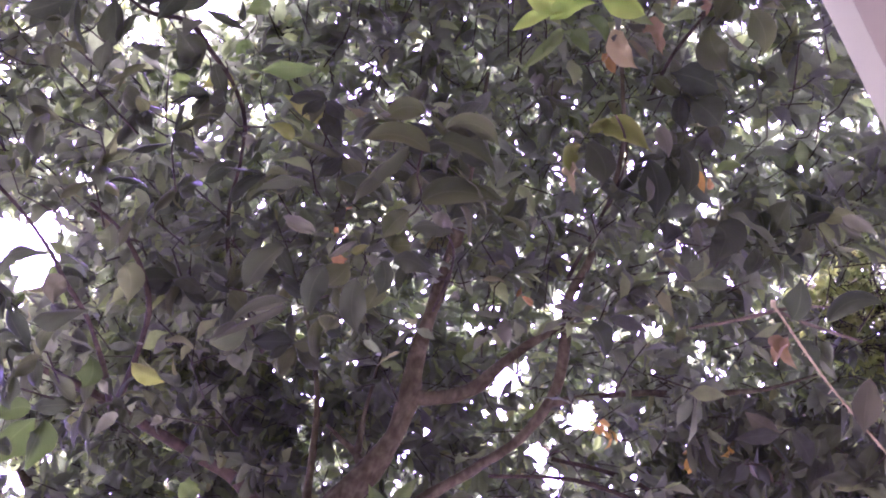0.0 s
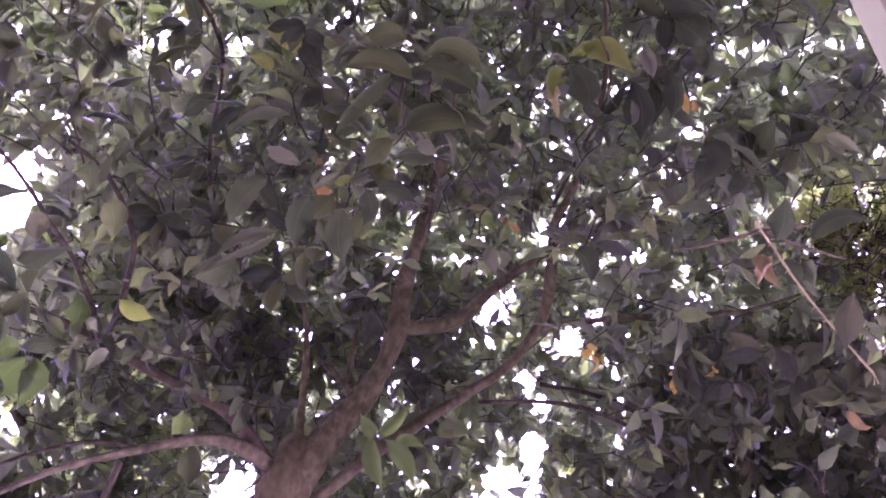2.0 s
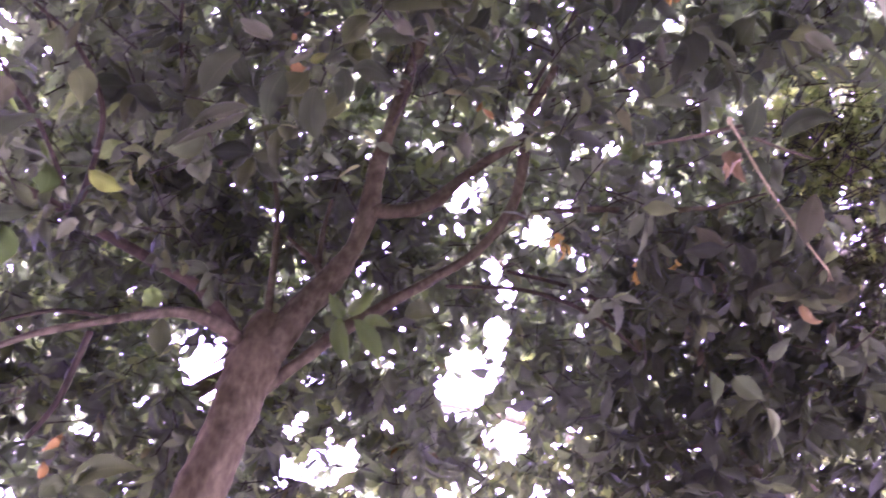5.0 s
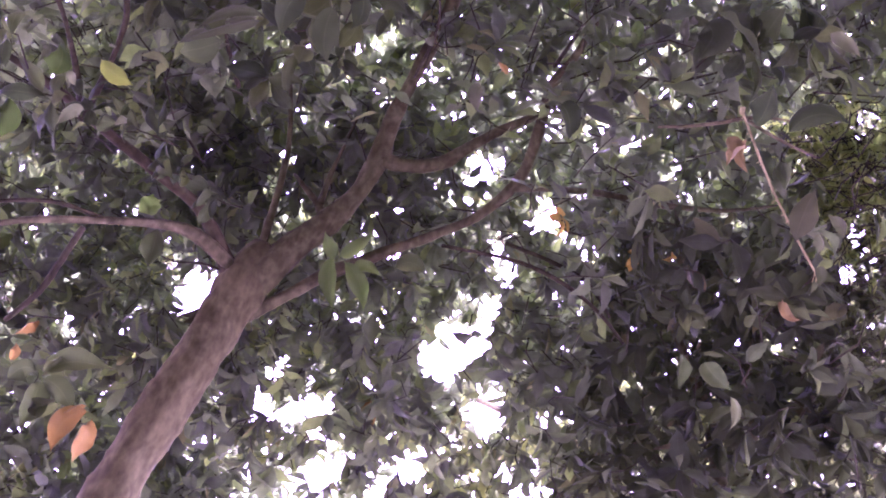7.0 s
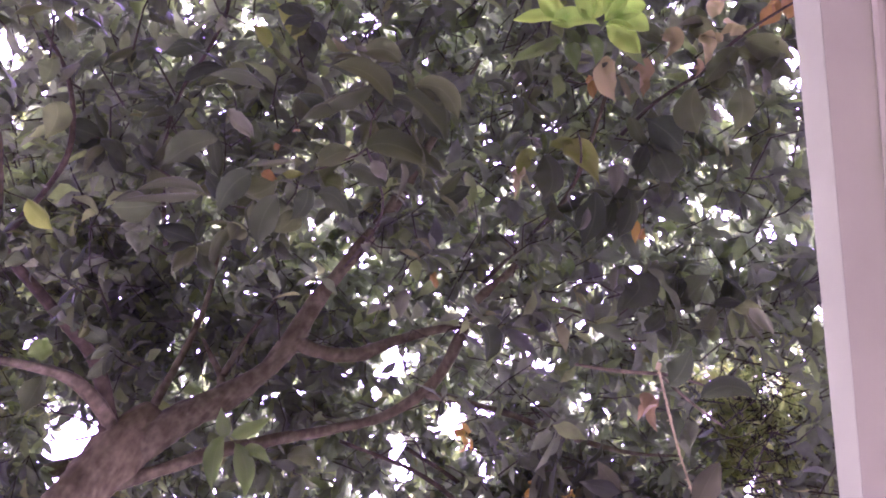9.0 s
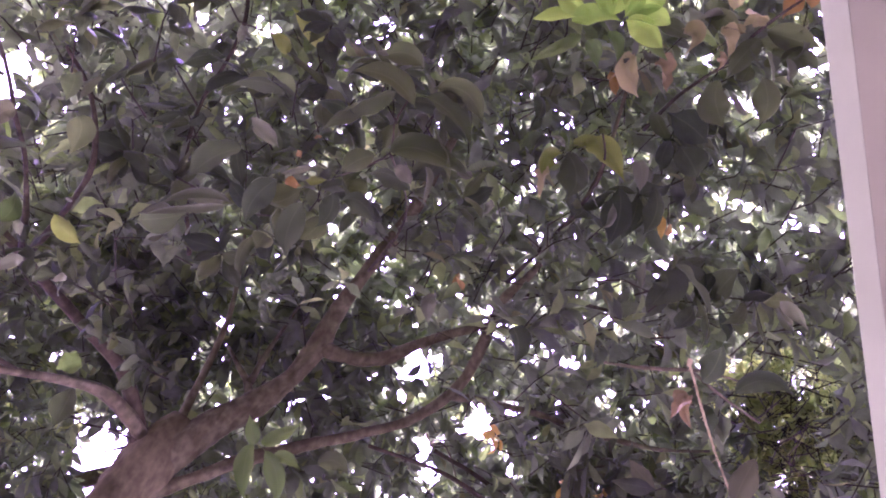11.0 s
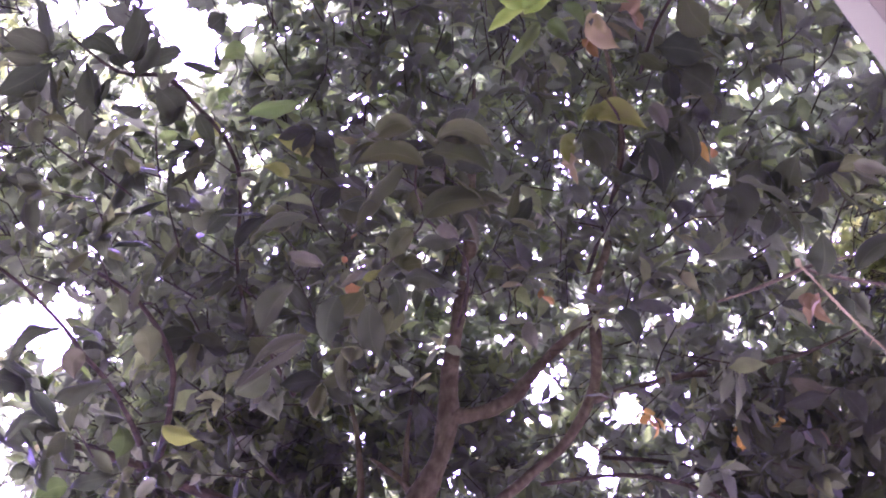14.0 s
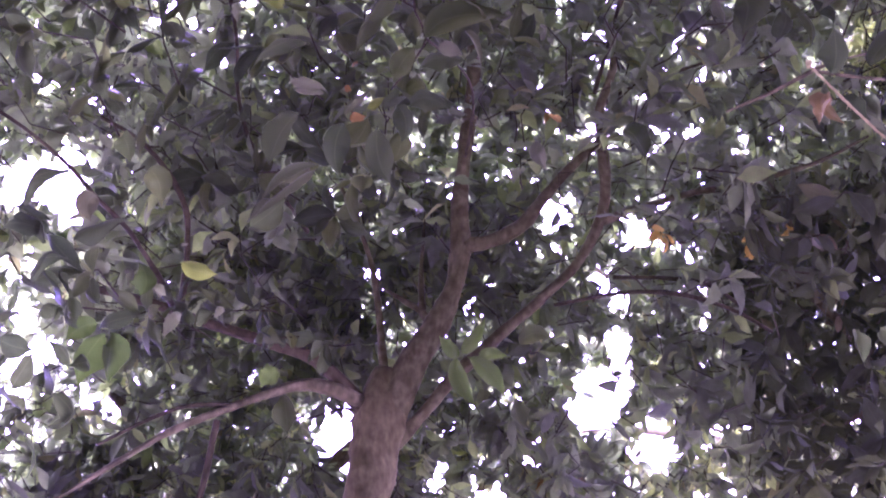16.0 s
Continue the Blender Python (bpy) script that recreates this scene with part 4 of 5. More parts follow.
def bent_leaf(colour, base, mid, tip, width, droop):
    """One arching leaf on the nearest twig: its midrib runs from base over mid to tip, its margins droop and are wavy."""
    b, m, t = (np.array(p, float) for p in (base, mid, tip))
    m = 2 * m - (b + t) / 2
    bulge, phase, lean = shape.uniform(0.72, 1.15), shape.uniform(0, 6.28), shape.gauss(0, 0.45)
    tapering, crumple = 0.7, 1.0
    if colour == "bright":
        bulge, tapering = bulge * 0.5 + 0.85, 0.15
    elif colour in ("tan", "peach"):
        bulge, crumple = bulge * 0.7, 2.6
    hook, skew, twist = shape.uniform(-0.2, 0.9), shape.uniform(-0.6, 0.6), shape.gauss(0, 0.7)
    verts, uvs, across = [], [], (-1, -0.75, -0.4, 0, 0.4, 0.75, 1)
    cuts = np.r_[0.0, 0.05, np.linspace(0.1, 1.0, 14)]
    for u in cuts:
        p = b * (1 - u) ** 2 + 2 * m * u * (1 - u) + t * u * u
        way = 2 * (m - b) * (1 - u) + 2 * (t - m) * u
        way /= np.linalg.norm(way)
        out = np.cross(way, p - CLEARING)
        out /= np.linalg.norm(out)
        up = np.cross(out, way)
        if up[2] < 0:
            up = -up
        out, up = out * math.cos(lean) + up * math.sin(lean), up * math.cos(lean) - out * math.sin(lean)
        v = max((u - 0.06) / 0.94, 0)
        half = 0.5 * width * max(math.sin(math.pi * v**bulge), 0) ** (0.7 + tapering * v * v) + (0.0016 if u < 0.5 else 0.0004)
        p = p - up * width * hook * max(u - 0.7, 0) ** 2 * 6
        for s in across:
            sag = droop * (1 + skew * s) * (0.75 * s * s + 0.2 * abs(s)) + twist * s * (u - 0.3) - crumple * abs(s) * (0.2 * math.sin(8 * u + phase + 1.7 * s) + 0.1 * math.sin(19 * u + 2 * phase - s))
            verts.append(p + out * s * half * (1 - 0.2 * droop * s * s) - up * half * sag)
            uvs.append((s, u))
    n, k = len(cuts), len(across)
    faces = [(k * i + c, k * i + c + 1, k * i + k + c + 1, k * i + k + c) for i in range(n - 1) for c in range(k - 1)]
    ob = new("leaf", quads("leaf", verts, faces, uvs))
    ob.data.materials.append(LEAF[colour])
    ob.parent = min(STEMS, key=lambda stem: np.linalg.norm(stem[1] - b, axis=1).min())[0]
    return ob


def bent_leaves(colour, rows):
    for row in rows:
        bent_leaf(colour, row[0:3], row[3:6], row[6:9], row[9], row[10])


bent_leaves('green', [(-0.14, 1.656, 3.135, -0.186, 1.633, 3.13, -0.238, 1.659, 3.114, 0.062, 0.9), (-0.097, 1.686, 3.115, -0.029, 1.666, 3.124,
    0.037, 1.71, 3.106, 0.078, 0.8), (-0.12, 1.728, 3.074, -0.196, 1.684, 3.085, -0.285, 1.694, 3.072, 0.062, 0.7), (-0.171, 1.709, 3.084, -0.232,
    1.734, 3.032, -0.308, 1.799, 2.966, 0.081, 0.5), (-0.113, 1.704, 3.097, -0.038, 1.71, 3.084, 0.038, 1.758, 3.062, 0.062, 0.7), (-0.14, 1.815,
    2.988, -0.066, 1.783, 3.013, 0.059, 1.808, 3.014, 0.078, 0.9), (-0.063, 1.749, 3.063, -0.013, 1.774, 3.027, 0.034, 1.826, 2.995, 0.062, 0.6),
    (-0.162, 1.823, 2.975, -0.193, 1.829, 2.945, -0.218, 1.86, 2.924, 0.06, 0.6)])
bent_leaves('dark', [(-0.055, 1.877, 2.963, -0.109, 1.853, 2.964, -0.166, 1.867, 2.958, 0.057, 0.6), (-0.4, 1.777, 2.988, -0.457, 1.75, 2.977, -0.536,
    1.767, 2.944, 0.052, 0.5), (-0.199, 1.924, 2.886, -0.158, 1.907, 2.896, -0.103, 1.942, 2.883, 0.055, 0.6), (-0.226, 1.913, 2.892, -0.209, 1.931,
    2.856, -0.221, 1.969, 2.825, 0.06, 0.6), (-0.34, 1.775, 3.01, -0.286, 1.762, 3.02, -0.235, 1.789, 3.023, 0.055, 0.6), (-0.35, 1.909, 2.861,
    -0.377, 1.93, 2.806, -0.382, 1.98, 2.759, 0.068, 0.5), (-0.277, 1.935, 2.853, -0.283, 1.967, 2.791, -0.268, 2.018, 2.747, 0.068, 0.5), (-0.448,
    1.869, 2.871, -0.493, 1.878, 2.821, -0.53, 1.922, 2.769, 0.068, 0.5)])
# the narrow rows are bright leaf rims, a sheen laid as pale blades
bent_leaves('pale', [(-0.108, 1.725, 3.052, -0.09, 1.725, 3.038, -0.078, 1.75, 3.032, 0.032, 0.3), (-0.11, 1.821, 2.957, -0.086, 1.815, 2.949, -0.056,
    1.839, 2.945, 0.035, 0.3), (-0.043, 1.803, 2.984, -0.023, 1.815, 2.956, -0.017, 1.866, 2.919, 0.024, 1), (-0.144, 1.625, 3.133, -0.127, 1.626,
    3.119, -0.114, 1.628, 3.135, 0.016, 1.2), (-0.11, 1.63, 3.134, -0.101, 1.633, 3.118, -0.085, 1.648, 3.122, 0.016, 1.2), (-0.225, 1.637, 3.109,
    -0.233, 1.631, 3.096, -0.248, 1.64, 3.102, 0.013, 1), (-0.449, 1.792, 2.894, -0.407, 1.794, 2.89, -0.367, 1.827, 2.887, 0.032, 0.6), (-0.411,
    1.926, 2.751, -0.477, 1.904, 2.729, -0.548, 1.932, 2.675, 0.029, 0.9)])
bent_leaves('pale', [(-0.423, 1.943, 2.757, -0.492, 1.939, 2.71, -0.582, 1.96, 2.651, 0.027, 0.9), (-0.529, 1.66, 3.02, -0.532, 1.659, 3.004, -0.541,
    1.679, 2.999, 0.03, 0.3), (0.061, 1.8, 3.022, 0.048, 1.798, 3.006, 0.028, 1.804, 3.017, 0.019, 1), (0.124, 1.828, 2.994, 0.134, 1.83, 2.975,
    0.126, 1.854, 2.967, 0.024, 0.8), (-0.045, 1.953, 2.845, -0.037, 1.95, 2.831, -0.028, 1.965, 2.833, 0.022, 0.4)])
bent_leaves('lime', [(0.272, 1.936, 3.433, 0.294, 1.903, 3.443, 0.329, 1.902, 3.455, 0.048, 0.6), (0.304, 1.933, 3.433, 0.361, 1.914, 3.425, 0.439,
    1.956, 3.393, 0.074, 0.9), (0.255, 1.962, 3.412, 0.218, 1.971, 3.391, 0.234, 2.027, 3.355, 0.061, 0.6)])
bent_leaves('pale', [(0.256, 1.943, 3.415, 0.233, 1.92, 3.421, 0.193, 1.937, 3.424, 0.032, 0.7), (0.386, 1.977, 3.37, 0.375, 1.992, 3.341, 0.415,
    2.024, 3.322, 0.013, 1), (0.438, 1.998, 3.342, 0.452, 2.016, 3.306, 0.444, 2.047, 3.294, 0.026, 0.9), (0.451, 1.894, 3.43, 0.474, 1.906, 3.4,
    0.489, 1.952, 3.374, 0.048, 0.9), (0.579, 2.063, 3.246, 0.584, 2.075, 3.215, 0.599, 2.102, 3.2, 0.039, 0.8), (0.925, 1.965, 3.212, 0.954, 1.956,
    3.189, 1.004, 1.97, 3.167, 0.042, 0.9), (0.09, 2.304, 3.038, 0.079, 2.309, 3.011, 0.095, 2.347, 2.98, 0.048, 0.8)])
bent_leaves('tan', [(0.229, 1.999, 3.381, 0.233, 2.019, 3.346, 0.249, 2.062, 3.321, 0.042, 0.5)])
bent_leaves('dark', [(0.261, 1.969, 3.432, 0.31, 1.986, 3.396, 0.336, 2.046, 3.354, 0.097, 0.5), (0.434, 1.98, 3.4, 0.469, 2.023, 3.337, 0.472, 2.098,
    3.281, 0.097, 0.5), (0.656, 2.054, 3.276, 0.712, 2.05, 3.244, 0.793, 2.097, 3.182, 0.114, 0.5), (0.63, 2.081, 3.257, 0.659, 2.088, 3.223, 0.638,
    2.143, 3.189, 0.097, 0.5), (0.317, 2.316, 3.057, 0.35, 2.322, 3.024, 0.371, 2.367, 2.979, 0.091, 0.6), (0.52, 1.944, 3.414, 0.554, 1.976, 3.362,
    0.549, 2.041, 3.319, 0.081, 0.5)])
bent_leaves('amber', [(0.616, 2.128, 3.527, 0.622, 2.143, 3.495, 0.638, 2.173, 3.479, 0.027, 0.5)])
bent_leaves('fresh', [(0.668, 2.125, 3.516, 0.694, 2.094, 3.52, 0.735, 2.094, 3.524, 0.042, 0.6), (0.469, 2.305, 3.386, 0.486, 2.288, 3.383, 0.503,
    2.312, 3.372, 0.039, 0.5)])
bent_leaves('bright', [(0.166, 1.622, 3.548, 0.108, 1.628, 3.53, 0.044, 1.67, 3.514, 0.043, 0.6), (0.182, 1.62, 3.549, 0.136, 1.604, 3.545, 0.075,
    1.589, 3.566, 0.056, 0.6), (0.223, 1.607, 3.557, 0.197, 1.571, 3.565, 0.166, 1.535, 3.599, 0.065, 0.6), (0.255, 1.591, 3.565, 0.264, 1.547, 3.577,
    0.261, 1.505, 3.614, 0.065, 0.6), (0.255, 1.591, 3.565, 0.289, 1.547, 3.575, 0.333, 1.522, 3.601, 0.065, 0.8), (0.262, 1.594, 3.563, 0.307, 1.564,
    3.565, 0.372, 1.562, 3.575, 0.065, 0.8), (0.263, 1.597, 3.561, 0.303, 1.592, 3.548, 0.372, 1.616, 3.543, 0.074, 0.6), (0.253, 1.602, 3.559, 0.192,
    1.603, 3.546, 0.138, 1.643, 3.535, 0.059, 0.8), (0.226, 1.599, 3.562, 0.23, 1.551, 3.576, 0.213, 1.517, 3.609, 0.059, 0.6)])
bent_leaves('fresh', [(0.28, 1.615, 3.573, 0.346, 1.623, 3.55, 0.395, 1.648, 3.544, 0.056, 0.6), (0.171, 1.684, 3.532, 0.133, 1.712, 3.499, 0.067,
    1.769, 3.472, 0.041, 0.6), (0.175, 1.676, 3.538, 0.15, 1.69, 3.514, 0.122, 1.743, 3.492, 0.034, 0.6), (0.192, 1.677, 3.537, 0.218, 1.687, 3.516,
    0.245, 1.724, 3.505, 0.047, 0.6), (0.23, 1.642, 3.559, 0.265, 1.655, 3.535, 0.286, 1.694, 3.523, 0.053, 0.6)])
bent_leaves('tan', [(0.406, 1.587, 3.614, 0.447, 1.576, 3.602, 0.441, 1.635, 3.582, 0.054, 1.1), (0.497, 1.543, 3.627, 0.525, 1.558, 3.601, 0.542,
    1.596, 3.59, 0.051, 1.1), (0.556, 1.535, 3.622, 0.522, 1.531, 3.617, 0.501, 1.55, 3.623, 0.025, 0.8), (0.323, 1.68, 3.565, 0.329, 1.713, 3.529,
    0.381, 1.763, 3.505, 0.06, 1.1), (0.504, 1.453, 3.674, 0.504, 1.468, 3.653, 0.508, 1.497, 3.651, 0.054, 1.1), (0.542, 1.492, 3.648, 0.565, 1.483,
    3.635, 0.603, 1.487, 3.639, 0.054, 1)])
bent_leaves('peach', [(0.381, 1.67, 3.567, 0.407, 1.68, 3.543, 0.428, 1.723, 3.527, 0.057, 1), (0.523, 1.6, 3.591, 0.534, 1.601, 3.574, 0.537, 1.628,
    3.572, 0.028, 0.8)])
bent_leaves('pale', [(0.316, 1.689, 3.56, 0.298, 1.695, 3.543, 0.287, 1.733, 3.533, 0.022, 0.6), (0.335, 1.663, 3.575, 0.364, 1.665, 3.558, 0.392,
    1.659, 3.572, 0.025, 0.6), (0.623, 1.549, 3.601, 0.645, 1.561, 3.576, 0.667, 1.601, 3.561, 0.041, 0.9), (0.127, 1.789, 3.497, 0.115, 1.802, 3.472,
    0.109, 1.841, 3.458, 0.022, 0.5), (0.487, 1.518, 3.643, 0.464, 1.517, 3.633, 0.43, 1.558, 3.629, 0.022, 0.8), (0.674, 1.539, 3.595, 0.691, 1.551,
    3.57, 0.7, 1.578, 3.567, 0.032, 0.8)])
bent_leaves('rust', [(0.288, 1.741, 3.527, 0.303, 1.751, 3.505, 0.321, 1.777, 3.5, 0.028, 0.6), (0.623, 1.396, 3.681, 0.619, 1.421, 3.656, 0.613,
    1.463, 3.65, 0.051, 0.7), (0.639, 1.382, 3.684, 0.655, 1.395, 3.661, 0.67, 1.424, 3.657, 0.047, 0.7)])
bent_leaves('green', [(0.443, 1.559, 3.649, 0.487, 1.533, 3.644, 0.55, 1.554, 3.636, 0.067, 0.6), (0.599, 1.536, 3.637, 0.577, 1.582, 3.601, 0.565,
    1.65, 3.577, 0.06, 0.6), (0.602, 1.521, 3.644, 0.657, 1.503, 3.628, 0.731, 1.499, 3.626, 0.076, 0.6), (0.352, 1.616, 3.626, 0.386, 1.598, 3.62,
    0.433, 1.611, 3.621, 0.054, 0.6), (0.666, 1.569, 3.604, 0.706, 1.527, 3.603, 0.758, 1.534, 3.6, 0.064, 0.6), (0.491, 1.502, 3.674, 0.464, 1.522,
    3.653, 0.432, 1.528, 3.667, 0.064, 0.6), (0.643, 1.608, 3.586, 0.68, 1.637, 3.545, 0.697, 1.691, 3.521, 0.08, 0.5), (0.553, 1.653, 3.577, 0.565,
    1.695, 3.534, 0.614, 1.733, 3.513, 0.08, 0.5)])
bent_leaves('fresh', [(-0.313, 3.303, 2.896, -0.309, 3.328, 2.818, -0.26, 3.394, 2.72, 0.077, 0.6), (-0.273, 3.313, 2.89, -0.198, 3.335, 2.839,
    -0.147, 3.393, 2.757, 0.073, 0.6), (-0.306, 3.308, 2.889, -0.334, 3.277, 2.912, -0.369, 3.259, 2.961, 0.056, 0.6), (-0.295, 3.303, 2.902, -0.245,
    3.279, 2.939, -0.191, 3.259, 3.015, 0.06, 0.6), (-0.228, 3.327, 2.875, -0.185, 3.312, 2.891, -0.121, 3.338, 2.882, 0.056, 0.6), (-0.962, 3.159,
    2.8, -0.972, 3.132, 2.816, -0.98, 3.123, 2.856, 0.056, 0.4)])
bent_leaves('green', [(-0.922, 3.174, 2.754, -0.914, 3.193, 2.69, -0.916, 3.236, 2.621, 0.089, 0.5), (-0.081, 3.304, 2.912, -0.025, 3.28, 2.943,
    0.037, 3.305, 2.928, 0.077, 0.6), (-0.102, 3.381, 2.746, -0.113, 3.396, 2.678, -0.069, 3.439, 2.615, 0.085, 0.6)])
bent_leaves('green', [(-0.993, 3.038, 2.104, -0.916, 3.041, 2.169, -0.808, 3.094, 2.182, 0.081, 0.6), (-0.994, 3.037, 2.107, -0.967, 3.026, 2.146,
    -0.95, 3.037, 2.18, 0.081, 0.6), (-0.995, 3.041, 2.089, -0.985, 3.049, 2.019, -1, 3.073, 1.937, 0.089, 0.6), (-1.008, 3.033, 2.101, -1.041, 3.004,
    2.098, -1.073, 3.015, 2.05, 0.073, 0.6), (-0.988, 3.044, 2.092, -0.931, 3.059, 2.078, -0.883, 3.103, 2.033, 0.077, 0.6), (-1.006, 3.054, 2.015,
    -0.954, 3.063, 2.015, -0.916, 3.084, 2.054, 0.07, 0.6)])
bent_leaves('rust', [(-0.829, 3.099, 2.045, -0.879, 3.077, 1.997, -0.888, 3.104, 1.907, 0.081, 0.5), (-0.815, 3.107, 2.031, -0.816, 3.109, 1.962,
    -0.829, 3.128, 1.898, 0.084, 0.5), (-0.842, 3.091, 2.059, -0.874, 3.071, 2.032, -0.898, 3.083, 1.993, 0.038, 0.6), (-1.042, 2.954, 2.24, -1.059,
    2.942, 2.205, -1.091, 2.951, 2.171, 0.046, 0.6), (-1.078, 2.962, 2.153, -1.07, 2.961, 2.124, -1.074, 2.979, 2.1, 0.035, 0.6)])
bent_leaves('rust', [(-0.142, 4.261, 2.681, -0.077, 4.26, 2.662, -0.053, 4.298, 2.585, 0.063, 0.5)])
bent_leaves('peach', [(0.038, 4.263, 2.711, 0.081, 4.258, 2.694, 0.117, 4.276, 2.678, 0.074, 0.5)])
bent_leaves('peach', [(0.763, 2.062, 2.88, 0.749, 2.074, 2.852, 0.747, 2.107, 2.832, 0.059, 1.1), (0.764, 2.063, 2.878, 0.764, 2.076, 2.845, 0.796,
    2.103, 2.818, 0.036, 0.9), (0.953, 2.225, 2.564, 0.969, 2.226, 2.528, 1.002, 2.229, 2.525, 0.027, 0.9)])
bent_leaves('dark', [(0.84, 2.227, 2.98, 0.865, 2.223, 2.955, 0.895, 2.249, 2.93, 0.072, 0.5), (0.857, 2.032, 2.907, 0.899, 1.971, 2.936, 0.973,
    1.961, 2.929, 0.064, 0.9), (0.779, 2.047, 2.922, 0.791, 2.007, 2.943, 0.79, 1.97, 3, 0.085, 0.6)])
bent_leaves('pale', [(0.982, 2.07, 2.732, 1.007, 2.064, 2.705, 1.024, 2.082, 2.691, 0.029, 0.7), (0.976, 2.099, 2.698, 0.985, 2.097, 2.674, 0.997,
    2.118, 2.658, 0.035, 0.7), (0.893, 2.349, 2.333, 0.912, 2.344, 2.297, 0.91, 2.375, 2.259, 0.024, 0.8), (0.997, 2.139, 2.628, 1.007, 2.135, 2.605,
    1.012, 2.16, 2.588, 0.026, 0.6)])
bent_leaves('olive', [(0.953, 2.072, 2.797, 0.941, 2.108, 2.738, 0.946, 2.157, 2.69, 0.065, 0.4)])
bent_leaves('dark', [(0.825, 2.366, 2.416, 0.852, 2.36, 2.382, 0.894, 2.368, 2.364, 0.06, 0.8), (0.765, 2.378, 2.427, 0.771, 2.381, 2.388,
    0.775, 2.412, 2.35, 0.042, 1)])
bent_leaves('lime', [(-0.778, 1.945, 3.533, -0.811, 1.913, 3.526, -0.863, 1.933, 3.501, 0.059, 0.6), (-0.484, 2.072, 3.543, -0.553, 2.02, 3.547,
    -0.637, 1.983, 3.563, 0.07, 0.6), (-0.609, 2.09, 3.483, -0.63, 2.053, 3.49, -0.676, 2.045, 3.495, 0.045, 0.6)])
bent_leaves('fresh', [(-0.542, 1.93, 3.638, -0.622, 1.911, 3.609, -0.708, 1.91, 3.592, 0.063, 0.6), (-0.919, 1.92, 3.482, -0.92, 1.895, 3.485, -0.931,
    1.881, 3.507, 0.052, 0.6), (-0.73, 1.862, 3.619, -0.748, 1.842, 3.609, -0.777, 1.862, 3.598, 0.059, 0.6), (-0.686, 1.779, 3.694, -0.705, 1.76,
    3.684, -0.745, 1.775, 3.673, 0.07, 0.6)])
bent_leaves('lime', [(-0.892, 2.246, 2.744, -0.856, 2.262, 2.725, -0.815, 2.296, 2.729, 0.056, 0.6)])
bent_leaves('olive', [(-1.054, 2.059, 2.86, -1.073, 2.054, 2.828, -1.077, 2.087, 2.804, 0.066, 0.6)])
bent_leaves('moss', [(-0.988, 2.2, 2.73, -0.969, 2.219, 2.693, -0.985, 2.249, 2.657, 0.062, 0.5), (-1.074, 2.252, 2.559, -1.103, 2.246, 2.507, -1.15, 2.266, 2.439, 0.09, 0.6),
    (-1.062, 2.254, 2.562, -1.05, 2.25, 2.5, -1.062, 2.272, 2.425, 0.08, 0.6), (-1.09, 2.235, 2.575, -1.12, 2.215, 2.56, -1.165, 2.222, 2.53, 0.06, 0.6)])
bent_leaves('green', [(-0.979, 1.996, 2.993, -0.965, 2.008, 2.971,
    -0.972, 2.049, 2.939, 0.069, 0.6), (-0.937, 2.075, 2.935, -0.911, 2.096, 2.909, -0.918, 2.141, 2.868, 0.079, 0.6)])
bent_leaves('pale', [(-0.898, 2.308, 2.617, -0.916, 2.296, 2.596, -0.947, 2.316, 2.556, 0.035, 0.3), (-0.798, 2.341, 2.647, -0.805, 2.333, 2.629,
    -0.825, 2.344, 2.62, 0.028, 0.4), (-0.953, 2.24, 2.679, -0.938, 2.242, 2.665, -0.934, 2.264, 2.659, 0.028, 0.4), (-1.016, 2.189, 2.699, -0.999,
    2.19, 2.689, -1.013, 2.211, 2.669, 0.025, 0.4)])
bent_leaves('fresh', [(-0.894, 3.027, 2.782, -0.913, 3.018, 2.755, -0.94, 3.034, 2.727, 0.08, 0.4)])


def whorls(rows):
    """Whorls of large leaves, leaf by leaf: place of the twig tip and leaf length."""
    tips, size = np.array(rows)[:, :3], np.array(rows)[:, 3]
    rng = np.random.default_rng(31)
    axes = outward(rng, tips, (-0.2, 3.6, 3.3), 0.0, 0.4)
    part("twig_work", twigs("twig_work", tips, axes, rng.uniform(0.1, 0.22, len(tips)), rng), twig_bark, tree)["kind"] = "stuff"
    base, way, face, length, width = rosettes(rng, tips, axes, size, 7, 10)
    unit = way / np.linalg.norm(way, axis=1, keepdims=True)
    clear = ~in_gap(base + unit * length[:, None] * 0.5) & ~in_gap(base + unit * length[:, None] * 0.9) & ~in_gap(base + unit * length[:, None] * 0.5, 1.0, GLADES)
    for b, w, f, long, wide in zip(base[clear], way[clear], face[clear], length[clear], width[clear]):
        single_leaf(shape.randrange(KINDS), shape.choice(("green", "dark", "dark")), b, w, f, float(long), float(wide))


